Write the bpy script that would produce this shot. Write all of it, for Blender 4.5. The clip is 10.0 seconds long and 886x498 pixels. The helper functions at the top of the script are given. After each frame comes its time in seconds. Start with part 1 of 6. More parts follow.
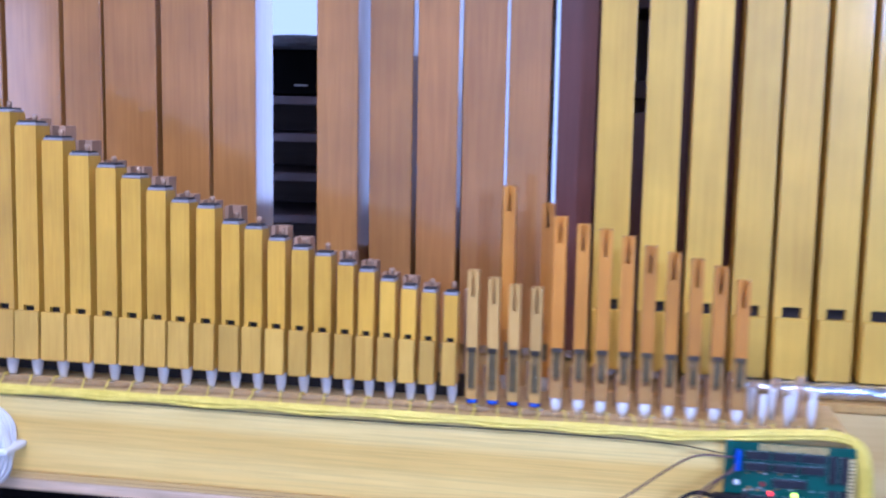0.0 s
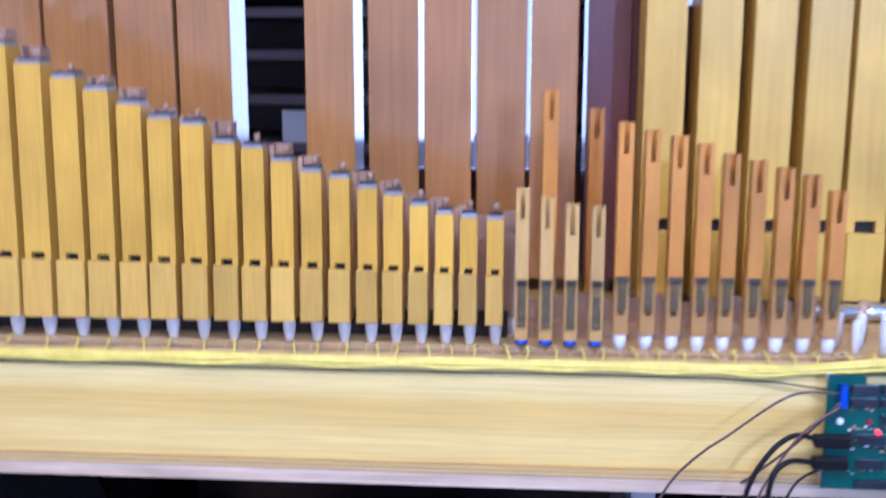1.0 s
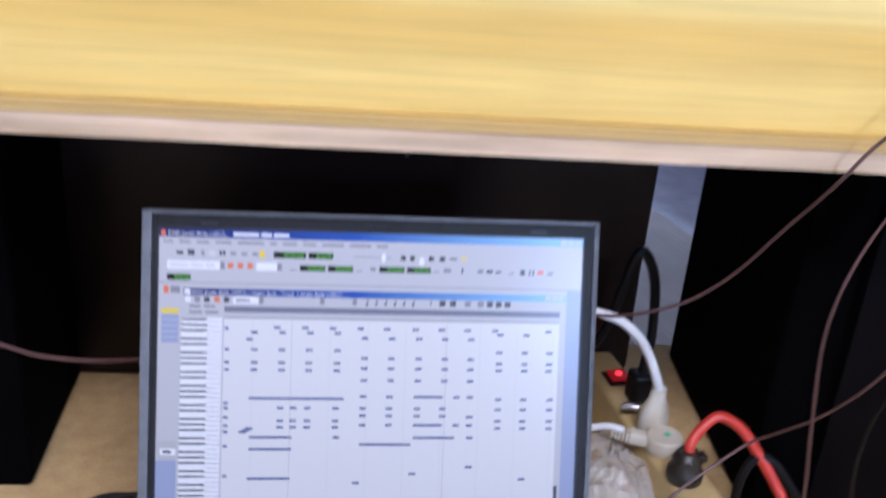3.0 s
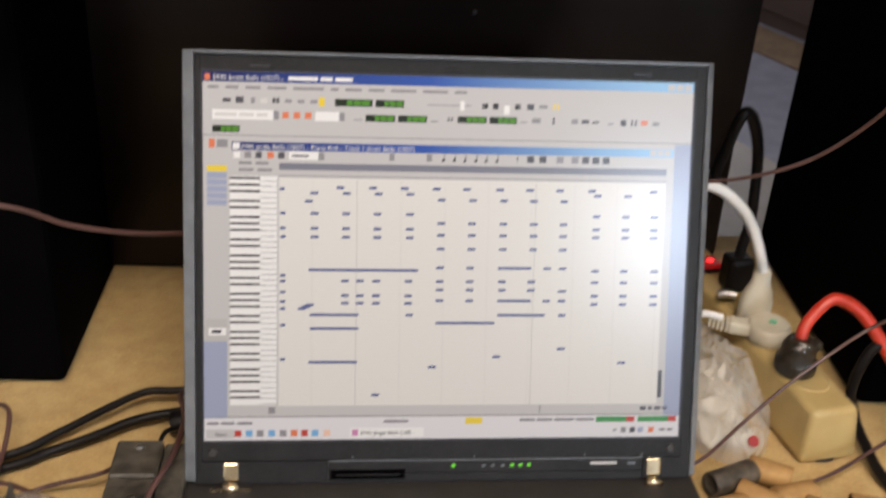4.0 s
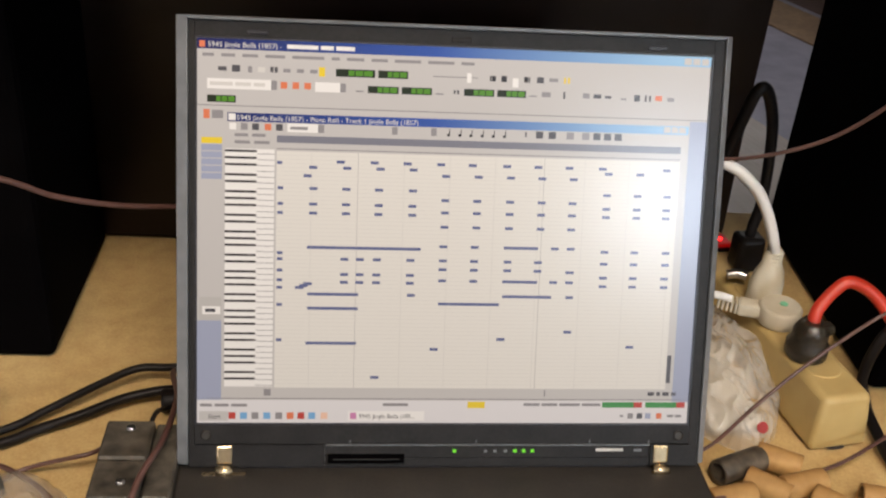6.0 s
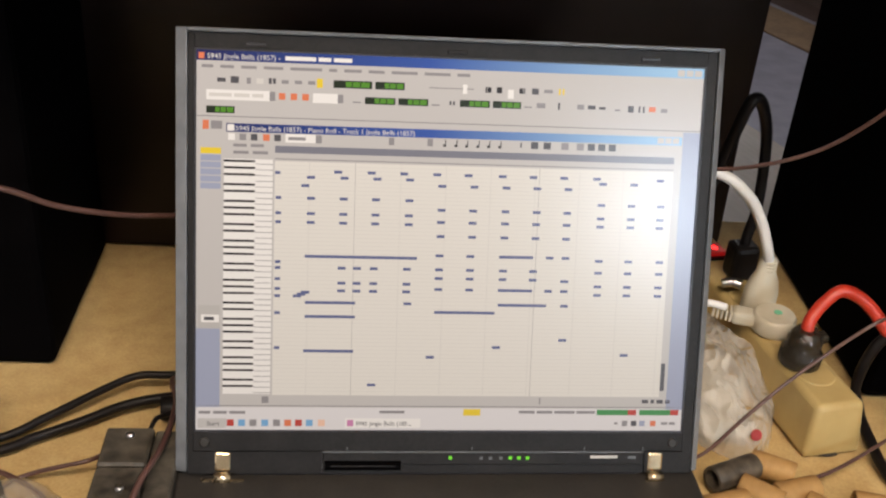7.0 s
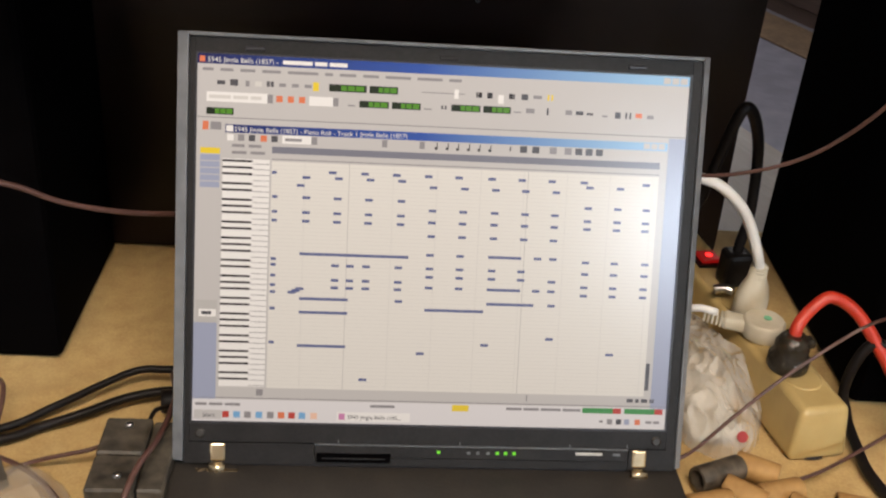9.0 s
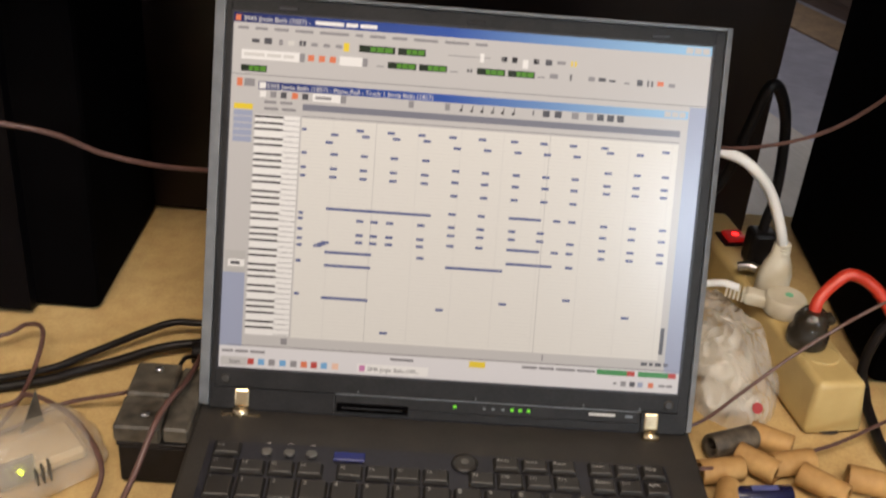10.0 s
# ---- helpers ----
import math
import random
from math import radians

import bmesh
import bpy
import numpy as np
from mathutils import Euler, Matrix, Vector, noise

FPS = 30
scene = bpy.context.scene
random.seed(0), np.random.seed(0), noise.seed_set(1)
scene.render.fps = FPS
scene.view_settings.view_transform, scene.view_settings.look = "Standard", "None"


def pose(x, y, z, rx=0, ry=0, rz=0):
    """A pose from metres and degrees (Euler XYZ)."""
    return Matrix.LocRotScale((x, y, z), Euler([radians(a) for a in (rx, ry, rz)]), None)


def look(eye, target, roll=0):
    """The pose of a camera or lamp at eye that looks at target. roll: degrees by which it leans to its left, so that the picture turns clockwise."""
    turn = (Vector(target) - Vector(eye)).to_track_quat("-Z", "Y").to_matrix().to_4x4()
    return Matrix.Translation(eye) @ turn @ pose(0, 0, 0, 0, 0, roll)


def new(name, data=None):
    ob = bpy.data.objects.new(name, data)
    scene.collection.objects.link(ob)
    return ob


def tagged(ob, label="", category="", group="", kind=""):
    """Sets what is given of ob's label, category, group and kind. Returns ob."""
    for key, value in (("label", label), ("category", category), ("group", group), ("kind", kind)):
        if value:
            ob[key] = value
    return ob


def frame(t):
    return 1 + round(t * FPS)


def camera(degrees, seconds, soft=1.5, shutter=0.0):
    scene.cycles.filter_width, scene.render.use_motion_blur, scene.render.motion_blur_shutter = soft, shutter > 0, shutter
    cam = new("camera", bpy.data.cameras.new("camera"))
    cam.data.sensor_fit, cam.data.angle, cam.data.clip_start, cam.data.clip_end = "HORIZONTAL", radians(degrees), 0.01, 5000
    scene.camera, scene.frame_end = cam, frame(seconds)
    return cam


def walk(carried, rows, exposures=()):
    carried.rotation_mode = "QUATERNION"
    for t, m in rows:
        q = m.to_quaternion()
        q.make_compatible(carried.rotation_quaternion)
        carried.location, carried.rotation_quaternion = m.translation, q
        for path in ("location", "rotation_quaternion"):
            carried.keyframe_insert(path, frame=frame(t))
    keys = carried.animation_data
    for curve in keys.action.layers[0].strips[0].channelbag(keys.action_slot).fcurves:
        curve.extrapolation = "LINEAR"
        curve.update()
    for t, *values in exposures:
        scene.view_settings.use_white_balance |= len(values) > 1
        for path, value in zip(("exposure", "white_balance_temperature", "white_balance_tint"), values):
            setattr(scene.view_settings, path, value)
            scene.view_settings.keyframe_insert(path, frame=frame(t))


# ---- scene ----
cam = camera(45.4, 10.0, soft=2.2, shutter=0.85)
# seconds, eye, heading, pitch and roll
ROWS = [
    (0, 0.0055, -0.0032, 1.5664, 10.10, -7.39, 1.03),
    (0.3, -0.0632, 0.0536, 1.5528, 8.89, -7.66, -0.60),
    (0.5, -0.1015, 0.0806, 1.5446, 7.42, -8.36, -1.06),
    (0.7, -0.1341, 0.1181, 1.5357, 6.03, -8.93, -1.03),
    (1, -0.1759, 0.1649, 1.5217, 4.14, -10.83, 0.08),
    (1.2, -0.2176, 0.2143, 1.5082, 2.72, -12.31, 1.03),
    (1.5, -0.2859, 0.2870, 1.4836, -1.21, -17.00, 1.66),
    (1.7, -0.3235, 0.3173, 1.4722, -2.56, -18.53, 1.46),
    (2, -0.3731, 0.3626, 1.4395, -4.93, -19.62, 1.46),
    (2.2, -0.3754, 0.3994, 1.4134, -5.86, -21.55, 3.01),
    (2.5, -0.3762, 0.4592, 1.3663, -7.31, -23.30, 4.41),
    (2.7, -0.3649, 0.5014, 1.3452, -7.27, -24.37, 4.55),
    (3, -0.3488, 0.5517, 1.3149, -6.44, -25.41, 4.95),
    (3.2, -0.3568, 0.5737, 1.2752, -6.99, -25.28, 4.99),
    (4.3, -0.3758, 0.6270, 1.2172, -4.59, -29.91, 3.60),
    (4.5, -0.3772, 0.6296, 1.2168, -5.41, -30.15, 4.67),
    (5, -0.3764, 0.6336, 1.2094, -5.32, -30.53, 4.84),
    (5.5, -0.3762, 0.6427, 1.2100, -5.02, -30.73, 4.46),
    (6, -0.3759, 0.6458, 1.2126, -5.45, -30.53, 4.67),
    (7.5, -0.3729, 0.6351, 1.2186, -5.27, -29.97, 4.75),
    (8, -0.3709, 0.6306, 1.2197, -5.06, -29.79, 4.88),
    (8.5, -0.3641, 0.6264, 1.2215, -4.39, -29.66, 4.66),
    (9, -0.3577, 0.6187, 1.2214, -4.09, -29.53, 4.80),
    (9.5, -0.3465, 0.6038, 1.2182, -2.24, -29.53, 4.97),
    (10, -0.3408, 0.5895, 1.2105, -1.13, -29.78, 5.16),
]
walk(cam, [(t, pose(x, y, z, 90 + pitch, 0, yaw) @ pose(0, 0, 0, 0, 0, roll)) for t, x, y, z, yaw, pitch, roll in ROWS],
     exposures=[(0.0, -0.15, 4430, 34), (0.5, -0.06, 4490, 34), (1.0, 0.02, 4420, 35), (1.5, 0.08, 4560, 33), (2.0, 0.06, 4620, 33), (2.6, -0.04, 4650, 27), (3.0, -0.04, 5180, 26), (3.2, 0.0, 5700, 15), (3.9, -0.06, 6800, 17), (4.5, -0.08, 7300, 17), (10.0, -0.08, 7300, 17)])

# ---- world and light ----
world = bpy.data.worlds.new("world")
scene.world = world
world.use_nodes = True
wn = world.node_tree.nodes
sky = wn.new("ShaderNodeTexSky")
sky.sky_type, sky.sun_disc, sky.sun_elevation, sky.sun_rotation = "NISHITA", False, radians(40), radians(150)
wn["Background"].inputs["Strength"].default_value = 0.12
world.node_tree.links.new(sky.outputs[0], wn["Background"].inputs["Color"])


def area_lamp(name, eye, target, w, h, watts, color):
    d = bpy.data.lights.new(name, "AREA")
    d.shape, d.size, d.size_y, d.energy, d.color = "RECTANGLE", w, h, watts, color
    ob = new(name, d)
    ob.matrix_world = look(eye, target)
    return ob


# daylight through the windows, and the ceiling fitting behind the visitor
area_lamp("window_light_south", (1.225, -2.56, 2.08), (1.225, 0, 2.08), 0.27, 0.36, 62, (0.62, 0.82, 1.0))
area_lamp("window_light_north", (-0.05, 6.46, 1.75), (-0.05, 0, 1.75), 4.6, 1.55, 48, (0.84, 0.92, 1.0))
area_lamp("window_light_west", (-3.16, -1.55, 1.2), (0, -0.6, 1.2), 1.25, 1.8, 13, (0.90, 0.95, 1.0))
area_lamp("ceiling_light_lamp", (-0.3, -0.12, 2.6), (-0.3, -0.02, 0), 1.2, 0.6, 52, (1.0, 0.92, 0.80))


# ---- materials ----
def mat_base(name, rough=0.5, metal=0.0, spec=0.5):
    m = bpy.data.materials.new(name)
    m.use_nodes = True
    b = m.node_tree.nodes["Principled BSDF"]
    b.inputs["Roughness"].default_value = rough
    b.inputs["Metallic"].default_value = metal
    b.inputs["Specular IOR Level"].default_value = spec
    return m, m.node_tree.nodes, m.node_tree.links, b


def mottled(name, col, col2, scale=60.0, rough=0.5, metal=0.0, bump=0.0, spec=0.5, rough_var=0.1, stretch=(1, 1, 1), vary=0.0):
    """A surface with fine grain and larger stains between two tones."""
    m, n, l, b = mat_base(name, rough, metal, spec)
    tc, mp = n.new("ShaderNodeTexCoord"), n.new("ShaderNodeMapping")
    mp.inputs["Scale"].default_value = stretch
    l.new(tc.outputs["Object"], mp.inputs["Vector"])
    a, c = n.new("ShaderNodeTexNoise"), n.new("ShaderNodeTexNoise")
    a.inputs["Scale"].default_value, c.inputs["Scale"].default_value = scale, scale * 0.13
    a.inputs["Detail"].default_value = 6
    for q in (a, c):
        l.new(mp.outputs[0], q.inputs["Vector"])
    add = n.new("ShaderNodeMath")
    add.operation = "MULTIPLY_ADD"
    add.inputs[1].default_value = 0.5
    half = n.new("ShaderNodeMath")
    half.operation = "MULTIPLY"
    half.inputs[1].default_value = 0.5
    l.new(c.outputs["Fac"], half.inputs[0])
    l.new(a.outputs["Fac"], add.inputs[0])
    l.new(half.outputs[0], add.inputs[2])
    ramp = n.new("ShaderNodeValToRGB")
    ramp.color_ramp.elements[0].position, ramp.color_ramp.elements[1].position = 0.36, 0.64
    ramp.color_ramp.elements[0].color, ramp.color_ramp.elements[1].color = (*col2, 1), (*col, 1)
    l.new(add.outputs[0], ramp.inputs[0])
    out = ramp.outputs[0]
    if vary:
        info, mx = n.new("ShaderNodeObjectInfo"), n.new("ShaderNodeHueSaturation")
        ml = n.new("ShaderNodeMapRange")
        ml.inputs["To Min"].default_value, ml.inputs["To Max"].default_value = 1 - vary, 1 + vary
        l.new(info.outputs["Random"], ml.inputs["Value"])
        l.new(ml.outputs[0], mx.inputs["Value"])
        l.new(out, mx.inputs["Color"])
        out = mx.outputs[0]
    l.new(out, b.inputs["Base Color"])
    rr = n.new("ShaderNodeMapRange")
    rr.inputs["To Min"].default_value, rr.inputs["To Max"].default_value = rough - rough_var, rough + rough_var
    l.new(add.outputs[0], rr.inputs["Value"])
    l.new(rr.outputs[0], b.inputs["Roughness"])
    if bump:
        bp = n.new("ShaderNodeBump")
        bp.inputs["Strength"].default_value, bp.inputs["Distance"].default_value = bump, 0.002
        l.new(a.outputs["Fac"], bp.inputs["Height"])
        l.new(bp.outputs[0], b.inputs["Normal"])
    return m


def wood(name, light, dark, along="z", grain=90.0, rough=0.35, vary=0.08, coat=0.0, figure=0.5, blotch=0.16):
    """Planed and varnished timber: fine fibres and broad figure running along one axis, each piece of its own tone."""
    m, n, l, b = mat_base(name, rough)
    tc, mp = n.new("ShaderNodeTexCoord"), n.new("ShaderNodeMapping")
    info = n.new("ShaderNodeObjectInfo")
    mp.inputs["Scale"].default_value = {"z": (1, 1, 0.05), "x": (0.05, 1, 1), "y": (1, 0.05, 1)}[along]
    off = n.new("ShaderNodeVectorMath")
    off.operation = "MULTIPLY_ADD"
    cmb = n.new("ShaderNodeCombineXYZ")
    for i in range(3):
        l.new(info.outputs["Random"], cmb.inputs[i])
    off.inputs[1].default_value = (7.3, 3.1, 5.7)
    l.new(cmb.outputs[0], off.inputs[0])
    l.new(tc.outputs["Object"], off.inputs[2])
    l.new(off.outputs[0], mp.inputs["Vector"])
    fine, broad = n.new("ShaderNodeTexNoise"), n.new("ShaderNodeTexNoise")
    fine.inputs["Scale"].default_value, fine.inputs["Detail"].default_value = grain * 6, 5
    broad.inputs["Scale"].default_value, broad.inputs["Detail"].default_value, broad.inputs["Distortion"].default_value = grain * 0.35, 3, 0.6
    for q in (fine, broad):
        l.new(mp.outputs[0], q.inputs["Vector"])
    mixf = n.new("ShaderNodeMix")
    mixf.inputs["Factor"].default_value = figure
    l.new(fine.outputs["Fac"], mixf.inputs[2])
    l.new(broad.outputs["Fac"], mixf.inputs[3])
    ramp = n.new("ShaderNodeValToRGB")
    ramp.color_ramp.elements[0].position, ramp.color_ramp.elements[1].position = 0.3, 0.68
    ramp.color_ramp.elements[0].color, ramp.color_ramp.elements[1].color = (*dark, 1), (*light, 1)
    l.new(mixf.outputs[0], ramp.inputs[0])
    hue, ml = n.new("ShaderNodeHueSaturation"), n.new("ShaderNodeMapRange")
    ml.inputs["To Min"].default_value, ml.inputs["To Max"].default_value = 1 - vary, 1 + vary
    l.new(info.outputs["Random"], ml.inputs["Value"])
    stain, sm, smul = n.new("ShaderNodeTexNoise"), n.new("ShaderNodeMapRange"), n.new("ShaderNodeMath")
    stain.inputs["Scale"].default_value, stain.inputs["Detail"].default_value = 9, 4
    l.new(off.outputs[0], stain.inputs["Vector"])
    sm.inputs["From Min"].default_value, sm.inputs["From Max"].default_value = 0.3, 0.7
    sm.inputs["To Min"].default_value, sm.inputs["To Max"].default_value = 1 - blotch, 1 + 0.6 * blotch
    l.new(stain.outputs["Fac"], sm.inputs["Value"])
    smul.operation = "MULTIPLY"
    l.new(sm.outputs[0], smul.inputs[0])
    l.new(ml.outputs[0], smul.inputs[1])
    l.new(smul.outputs[0], hue.inputs["Value"])
    l.new(ramp.outputs[0], hue.inputs["Color"])
    l.new(hue.outputs[0], b.inputs["Base Color"])
    b.inputs["Coat Weight"].default_value, b.inputs["Coat Roughness"].default_value, b.inputs["Coat IOR"].default_value = min(1.0, coat), 0.10, 1.5 if coat <= 1 else 2.0
    bp = n.new("ShaderNodeBump")
    bp.inputs["Strength"].default_value, bp.inputs["Distance"].default_value = 0.12, 0.001
    l.new(fine.outputs["Fac"], bp.inputs["Height"])
    l.new(bp.outputs[0], b.inputs["Normal"])
    return m


def glowing(name, col, strength=1.0, gloss=0.0):
    m, n, l, b = mat_base(name, 0.4, 0, gloss)
    b.inputs["Base Color"].default_value = (0.02, 0.02, 0.02, 1)
    b.inputs["Emission Color"].default_value = (*col, 1)
    b.inputs["Emission Strength"].default_value = strength
    return m


def clear(name, col, rough=0.08, alpha_mix=0.5, ripple=0.0):
    """Thin clear plastic: part see-through, part glossy."""
    m = bpy.data.materials.new(name)
    m.use_nodes = True
    n, l = m.node_tree.nodes, m.node_tree.links
    b = n["Principled BSDF"]
    b.inputs["Base Color"].default_value, b.inputs["Roughness"].default_value = (*col, 1), rough
    tr, mx = n.new("ShaderNodeBsdfTransparent"), n.new("ShaderNodeMixShader")
    tr.inputs[0].default_value = (*[0.5 + 0.5 * c for c in col], 1)
    mx.inputs[0].default_value = alpha_mix
    if ripple:
        nz, bp = n.new("ShaderNodeTexNoise"), n.new("ShaderNodeBump")
        nz.inputs["Scale"].default_value, nz.inputs["Detail"].default_value = 160, 3
        bp.inputs["Strength"].default_value, bp.inputs["Distance"].default_value = ripple, 0.004
        tc = n.new("ShaderNodeTexCoord")
        l.new(tc.outputs["Object"], nz.inputs["Vector"])
        l.new(nz.outputs["Fac"], bp.inputs["Height"])
        l.new(bp.outputs[0], b.inputs["Normal"])
    l.new(tr.outputs[0], mx.inputs[1])
    l.new(b.outputs[0], mx.inputs[2])
    l.new(mx.outputs[0], n["Material Output"].inputs["Surface"])
    return m


GOLD = wood("golden_varnished_wood", (0.73, 0.425, 0.034), (0.57, 0.295, 0.016), grain=60, rough=0.34, vary=0.10, coat=0.3)
GOLD_CAP = wood("golden_cap_wood", (0.66, 0.405, 0.055), (0.52, 0.290, 0.030), grain=60, rough=0.42, vary=0.12, coat=0.2)
TREBLE = wood("amber_pipe_wood", (0.60, 0.265, 0.022), (0.46, 0.170, 0.012), grain=80, rough=0.35, vary=0.12, coat=0.3)
TREBLE_PALE = wood("pale_treble_wood", (0.64, 0.40, 0.10), (0.50, 0.28, 0.06), grain=80, rough=0.4, vary=0.1, coat=0.2)
BROWN = wood("brown_pipe_wood", (0.48, 0.215, 0.036), (0.33, 0.130, 0.020), grain=28, rough=0.46, vary=0.14, coat=1.1)
MAHOGANY = wood("dark_mahogany_wood", (0.14, 0.045, 0.028), (0.09, 0.028, 0.018), grain=28, rough=0.34, vary=0.05, coat=0.4)
YELLOW = wood("yellow_pipe_wood", (0.76, 0.482, 0.046), (0.62, 0.362, 0.026), grain=30, rough=0.42, vary=0.07, coat=0.08)
REAR = wood("rear_pipe_wood", (0.46, 0.29, 0.17), (0.34, 0.20, 0.11), grain=60, rough=0.5, vary=0.15)
PINE = wood("pine_board", (0.74, 0.550, 0.205), (0.56, 0.350, 0.090), along="x", grain=34, rough=0.36, vary=0.0, coat=0.45, figure=0.80, blotch=0.06)


def board_wood(name):
    """A flat-sawn pine board: pale sapwood along the top edge, orange heartwood with fine dark streaks below."""
    m = wood(name, (0.83, 0.63, 0.200), (0.69, 0.455, 0.090), along="x", grain=46, rough=0.34, vary=0.0, coat=0.4, figure=0.75, blotch=0.05)
    n, l = m.node_tree.nodes, m.node_tree.links
    b = n["Principled BSDF"]
    src = b.inputs["Base Color"].links[0].from_socket
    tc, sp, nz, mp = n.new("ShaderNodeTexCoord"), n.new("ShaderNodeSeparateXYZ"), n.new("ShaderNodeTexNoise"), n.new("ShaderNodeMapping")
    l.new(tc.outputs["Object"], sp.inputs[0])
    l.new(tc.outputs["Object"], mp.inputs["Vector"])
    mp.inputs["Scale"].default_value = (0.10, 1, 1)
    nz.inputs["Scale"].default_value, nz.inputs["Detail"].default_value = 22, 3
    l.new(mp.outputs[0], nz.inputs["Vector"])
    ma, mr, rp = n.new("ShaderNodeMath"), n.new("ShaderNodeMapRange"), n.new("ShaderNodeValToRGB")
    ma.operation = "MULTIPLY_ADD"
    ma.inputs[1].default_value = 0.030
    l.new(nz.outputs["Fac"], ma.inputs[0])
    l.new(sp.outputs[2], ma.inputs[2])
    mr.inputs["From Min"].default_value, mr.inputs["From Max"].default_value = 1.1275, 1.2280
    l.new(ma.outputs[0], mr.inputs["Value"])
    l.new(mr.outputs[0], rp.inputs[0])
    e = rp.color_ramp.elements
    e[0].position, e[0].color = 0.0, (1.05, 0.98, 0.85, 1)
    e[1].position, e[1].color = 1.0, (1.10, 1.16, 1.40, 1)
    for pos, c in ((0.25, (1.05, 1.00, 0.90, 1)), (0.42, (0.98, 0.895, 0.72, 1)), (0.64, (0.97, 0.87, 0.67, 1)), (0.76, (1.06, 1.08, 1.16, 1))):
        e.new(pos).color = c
    st, smp, sr = n.new("ShaderNodeTexNoise"), n.new("ShaderNodeMapping"), n.new("ShaderNodeMapRange")
    smp.inputs["Scale"].default_value = (0.012, 1, 1)
    l.new(tc.outputs["Object"], smp.inputs["Vector"])
    l.new(smp.outputs[0], st.inputs["Vector"])
    st.inputs["Scale"].default_value, st.inputs["Detail"].default_value = 560, 2
    sr.inputs["From Min"].default_value, sr.inputs["From Max"].default_value = 0.36, 0.56
    sr.inputs["To Min"].default_value, sr.inputs["To Max"].default_value = 0.89, 1.02
    l.new(st.outputs["Fac"], sr.inputs["Value"])
    m1, m2 = n.new("ShaderNodeVectorMath"), n.new("ShaderNodeVectorMath")
    m1.operation, m2.operation = "MULTIPLY", "SCALE"
    l.new(src, m1.inputs[0])
    l.new(rp.outputs[0], m1.inputs[1])
    l.new(m1.outputs[0], m2.inputs[0])
    l.new(sr.outputs[0], m2.inputs["Scale"])
    l.new(m2.outputs[0], b.inputs["Base Color"])
    return m


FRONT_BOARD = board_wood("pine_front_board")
PLY = wood("plywood_edge", (0.77, 0.61, 0.42), (0.56, 0.38, 0.21), along="x", grain=80, rough=0.7, vary=0.10, figure=0.7, blotch=0.25)
PLY_DARK = wood("plywood_dark_ply", (0.52, 0.29, 0.10), (0.15, 0.065, 0.022), along="x", grain=60, rough=0.7, vary=0.0, figure=0.9, blotch=0.3)
OLD_PLUG = mottled("yellowed_plug_plastic", (0.66, 0.61, 0.50), (0.50, 0.45, 0.34), 60, 0.4)
WHITE = mottled("white_plastic", (0.80, 0.79, 0.77), (0.70, 0.69, 0.66), 40, 0.35, vary=0.04)
STOPPER = mottled("grey_stopper", (0.45, 0.44, 0.46), (0.30, 0.29, 0.31), 200, 0.35, 0.3)
LEATHER = mottled("dark_leather", (0.05, 0.04, 0.035), (0.025, 0.02, 0.02), 200, 0.8)
# near-black for hollows and gaps, their shade put into the colour
DARK = mottled("hollow_shade", (0.030, 0.018, 0.012), (0.015, 0.01, 0.008), 80, 0.8)
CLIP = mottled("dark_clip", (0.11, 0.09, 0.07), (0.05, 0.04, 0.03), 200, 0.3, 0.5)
# mouth wood coloured as it looks in the recess's shade
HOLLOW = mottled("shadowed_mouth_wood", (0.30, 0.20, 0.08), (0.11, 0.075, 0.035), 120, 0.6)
BLUE = mottled("blue_sleeve", (0.03, 0.10, 0.62), (0.02, 0.07, 0.45), 100, 0.4)
ACRYLIC = clear("clear_acrylic", (0.85, 0.74, 0.52), 0.05, 0.12, 1.2)
PALE_ACRYLIC = clear("amber_clear_acrylic", (0.70, 0.42, 0.13), 0.08, 0.48, 0.8)
FROSTED = clear("frosted_tube_plastic", (0.80, 0.64, 0.45), 0.2, 0.28)
OLIVE = clear("smoky_acrylic", (0.26, 0.20, 0.09), 0.07, 0.40, 1.6)
TOP = mottled("toe_board", (0.70, 0.50, 0.20), (0.54, 0.36, 0.12), 60, 0.55)
YWIRE = mottled("yellow_wire", (0.82, 0.67, 0.115), (0.66, 0.51, 0.06), 120, 0.4, vary=0.06)
BRASS = mottled("brass", (0.80, 0.58, 0.25), (0.6, 0.42, 0.16), 300, 0.2, 1.0)
GOLDMETAL = mottled("champagne_hinge", (0.78, 0.64, 0.44), (0.62, 0.48, 0.30), 300, 0.25, 1.0)
STEEL = mottled("bright_steel", (0.72, 0.73, 0.75), (0.5, 0.51, 0.53), 90, 0.22, 1.0)
FOIL = mottled("silver_duct_foil", (0.76, 0.78, 0.82), (0.60, 0.62, 0.68), 60, 0.25, 0.9, bump=0.5)
PCB = mottled("green_board", (0.005, 0.095, 0.068), (0.003, 0.055, 0.040), 300, 0.35)
CHIP = mottled("black_chip", (0.018, 0.018, 0.025), (0.01, 0.01, 0.014), 300, 0.4)
TIN = mottled("tinned_pins", (0.75, 0.75, 0.76), (0.5, 0.5, 0.52), 400, 0.3, 1.0)
BLACK = mottled("black_rubber", (0.012, 0.010, 0.010), (0.006, 0.005, 0.005), 150, 0.45, spec=0.18)
CASE = mottled("black_case", (0.0035, 0.0031, 0.004), (0.002, 0.0017, 0.0022), 25, 0.38, rough_var=0.08, spec=0.05)
CASE_MATT = mottled("matt_black_case", (0.0022, 0.0019, 0.0022), (0.0012, 0.001, 0.0012), 25, 0.85, spec=0.015)
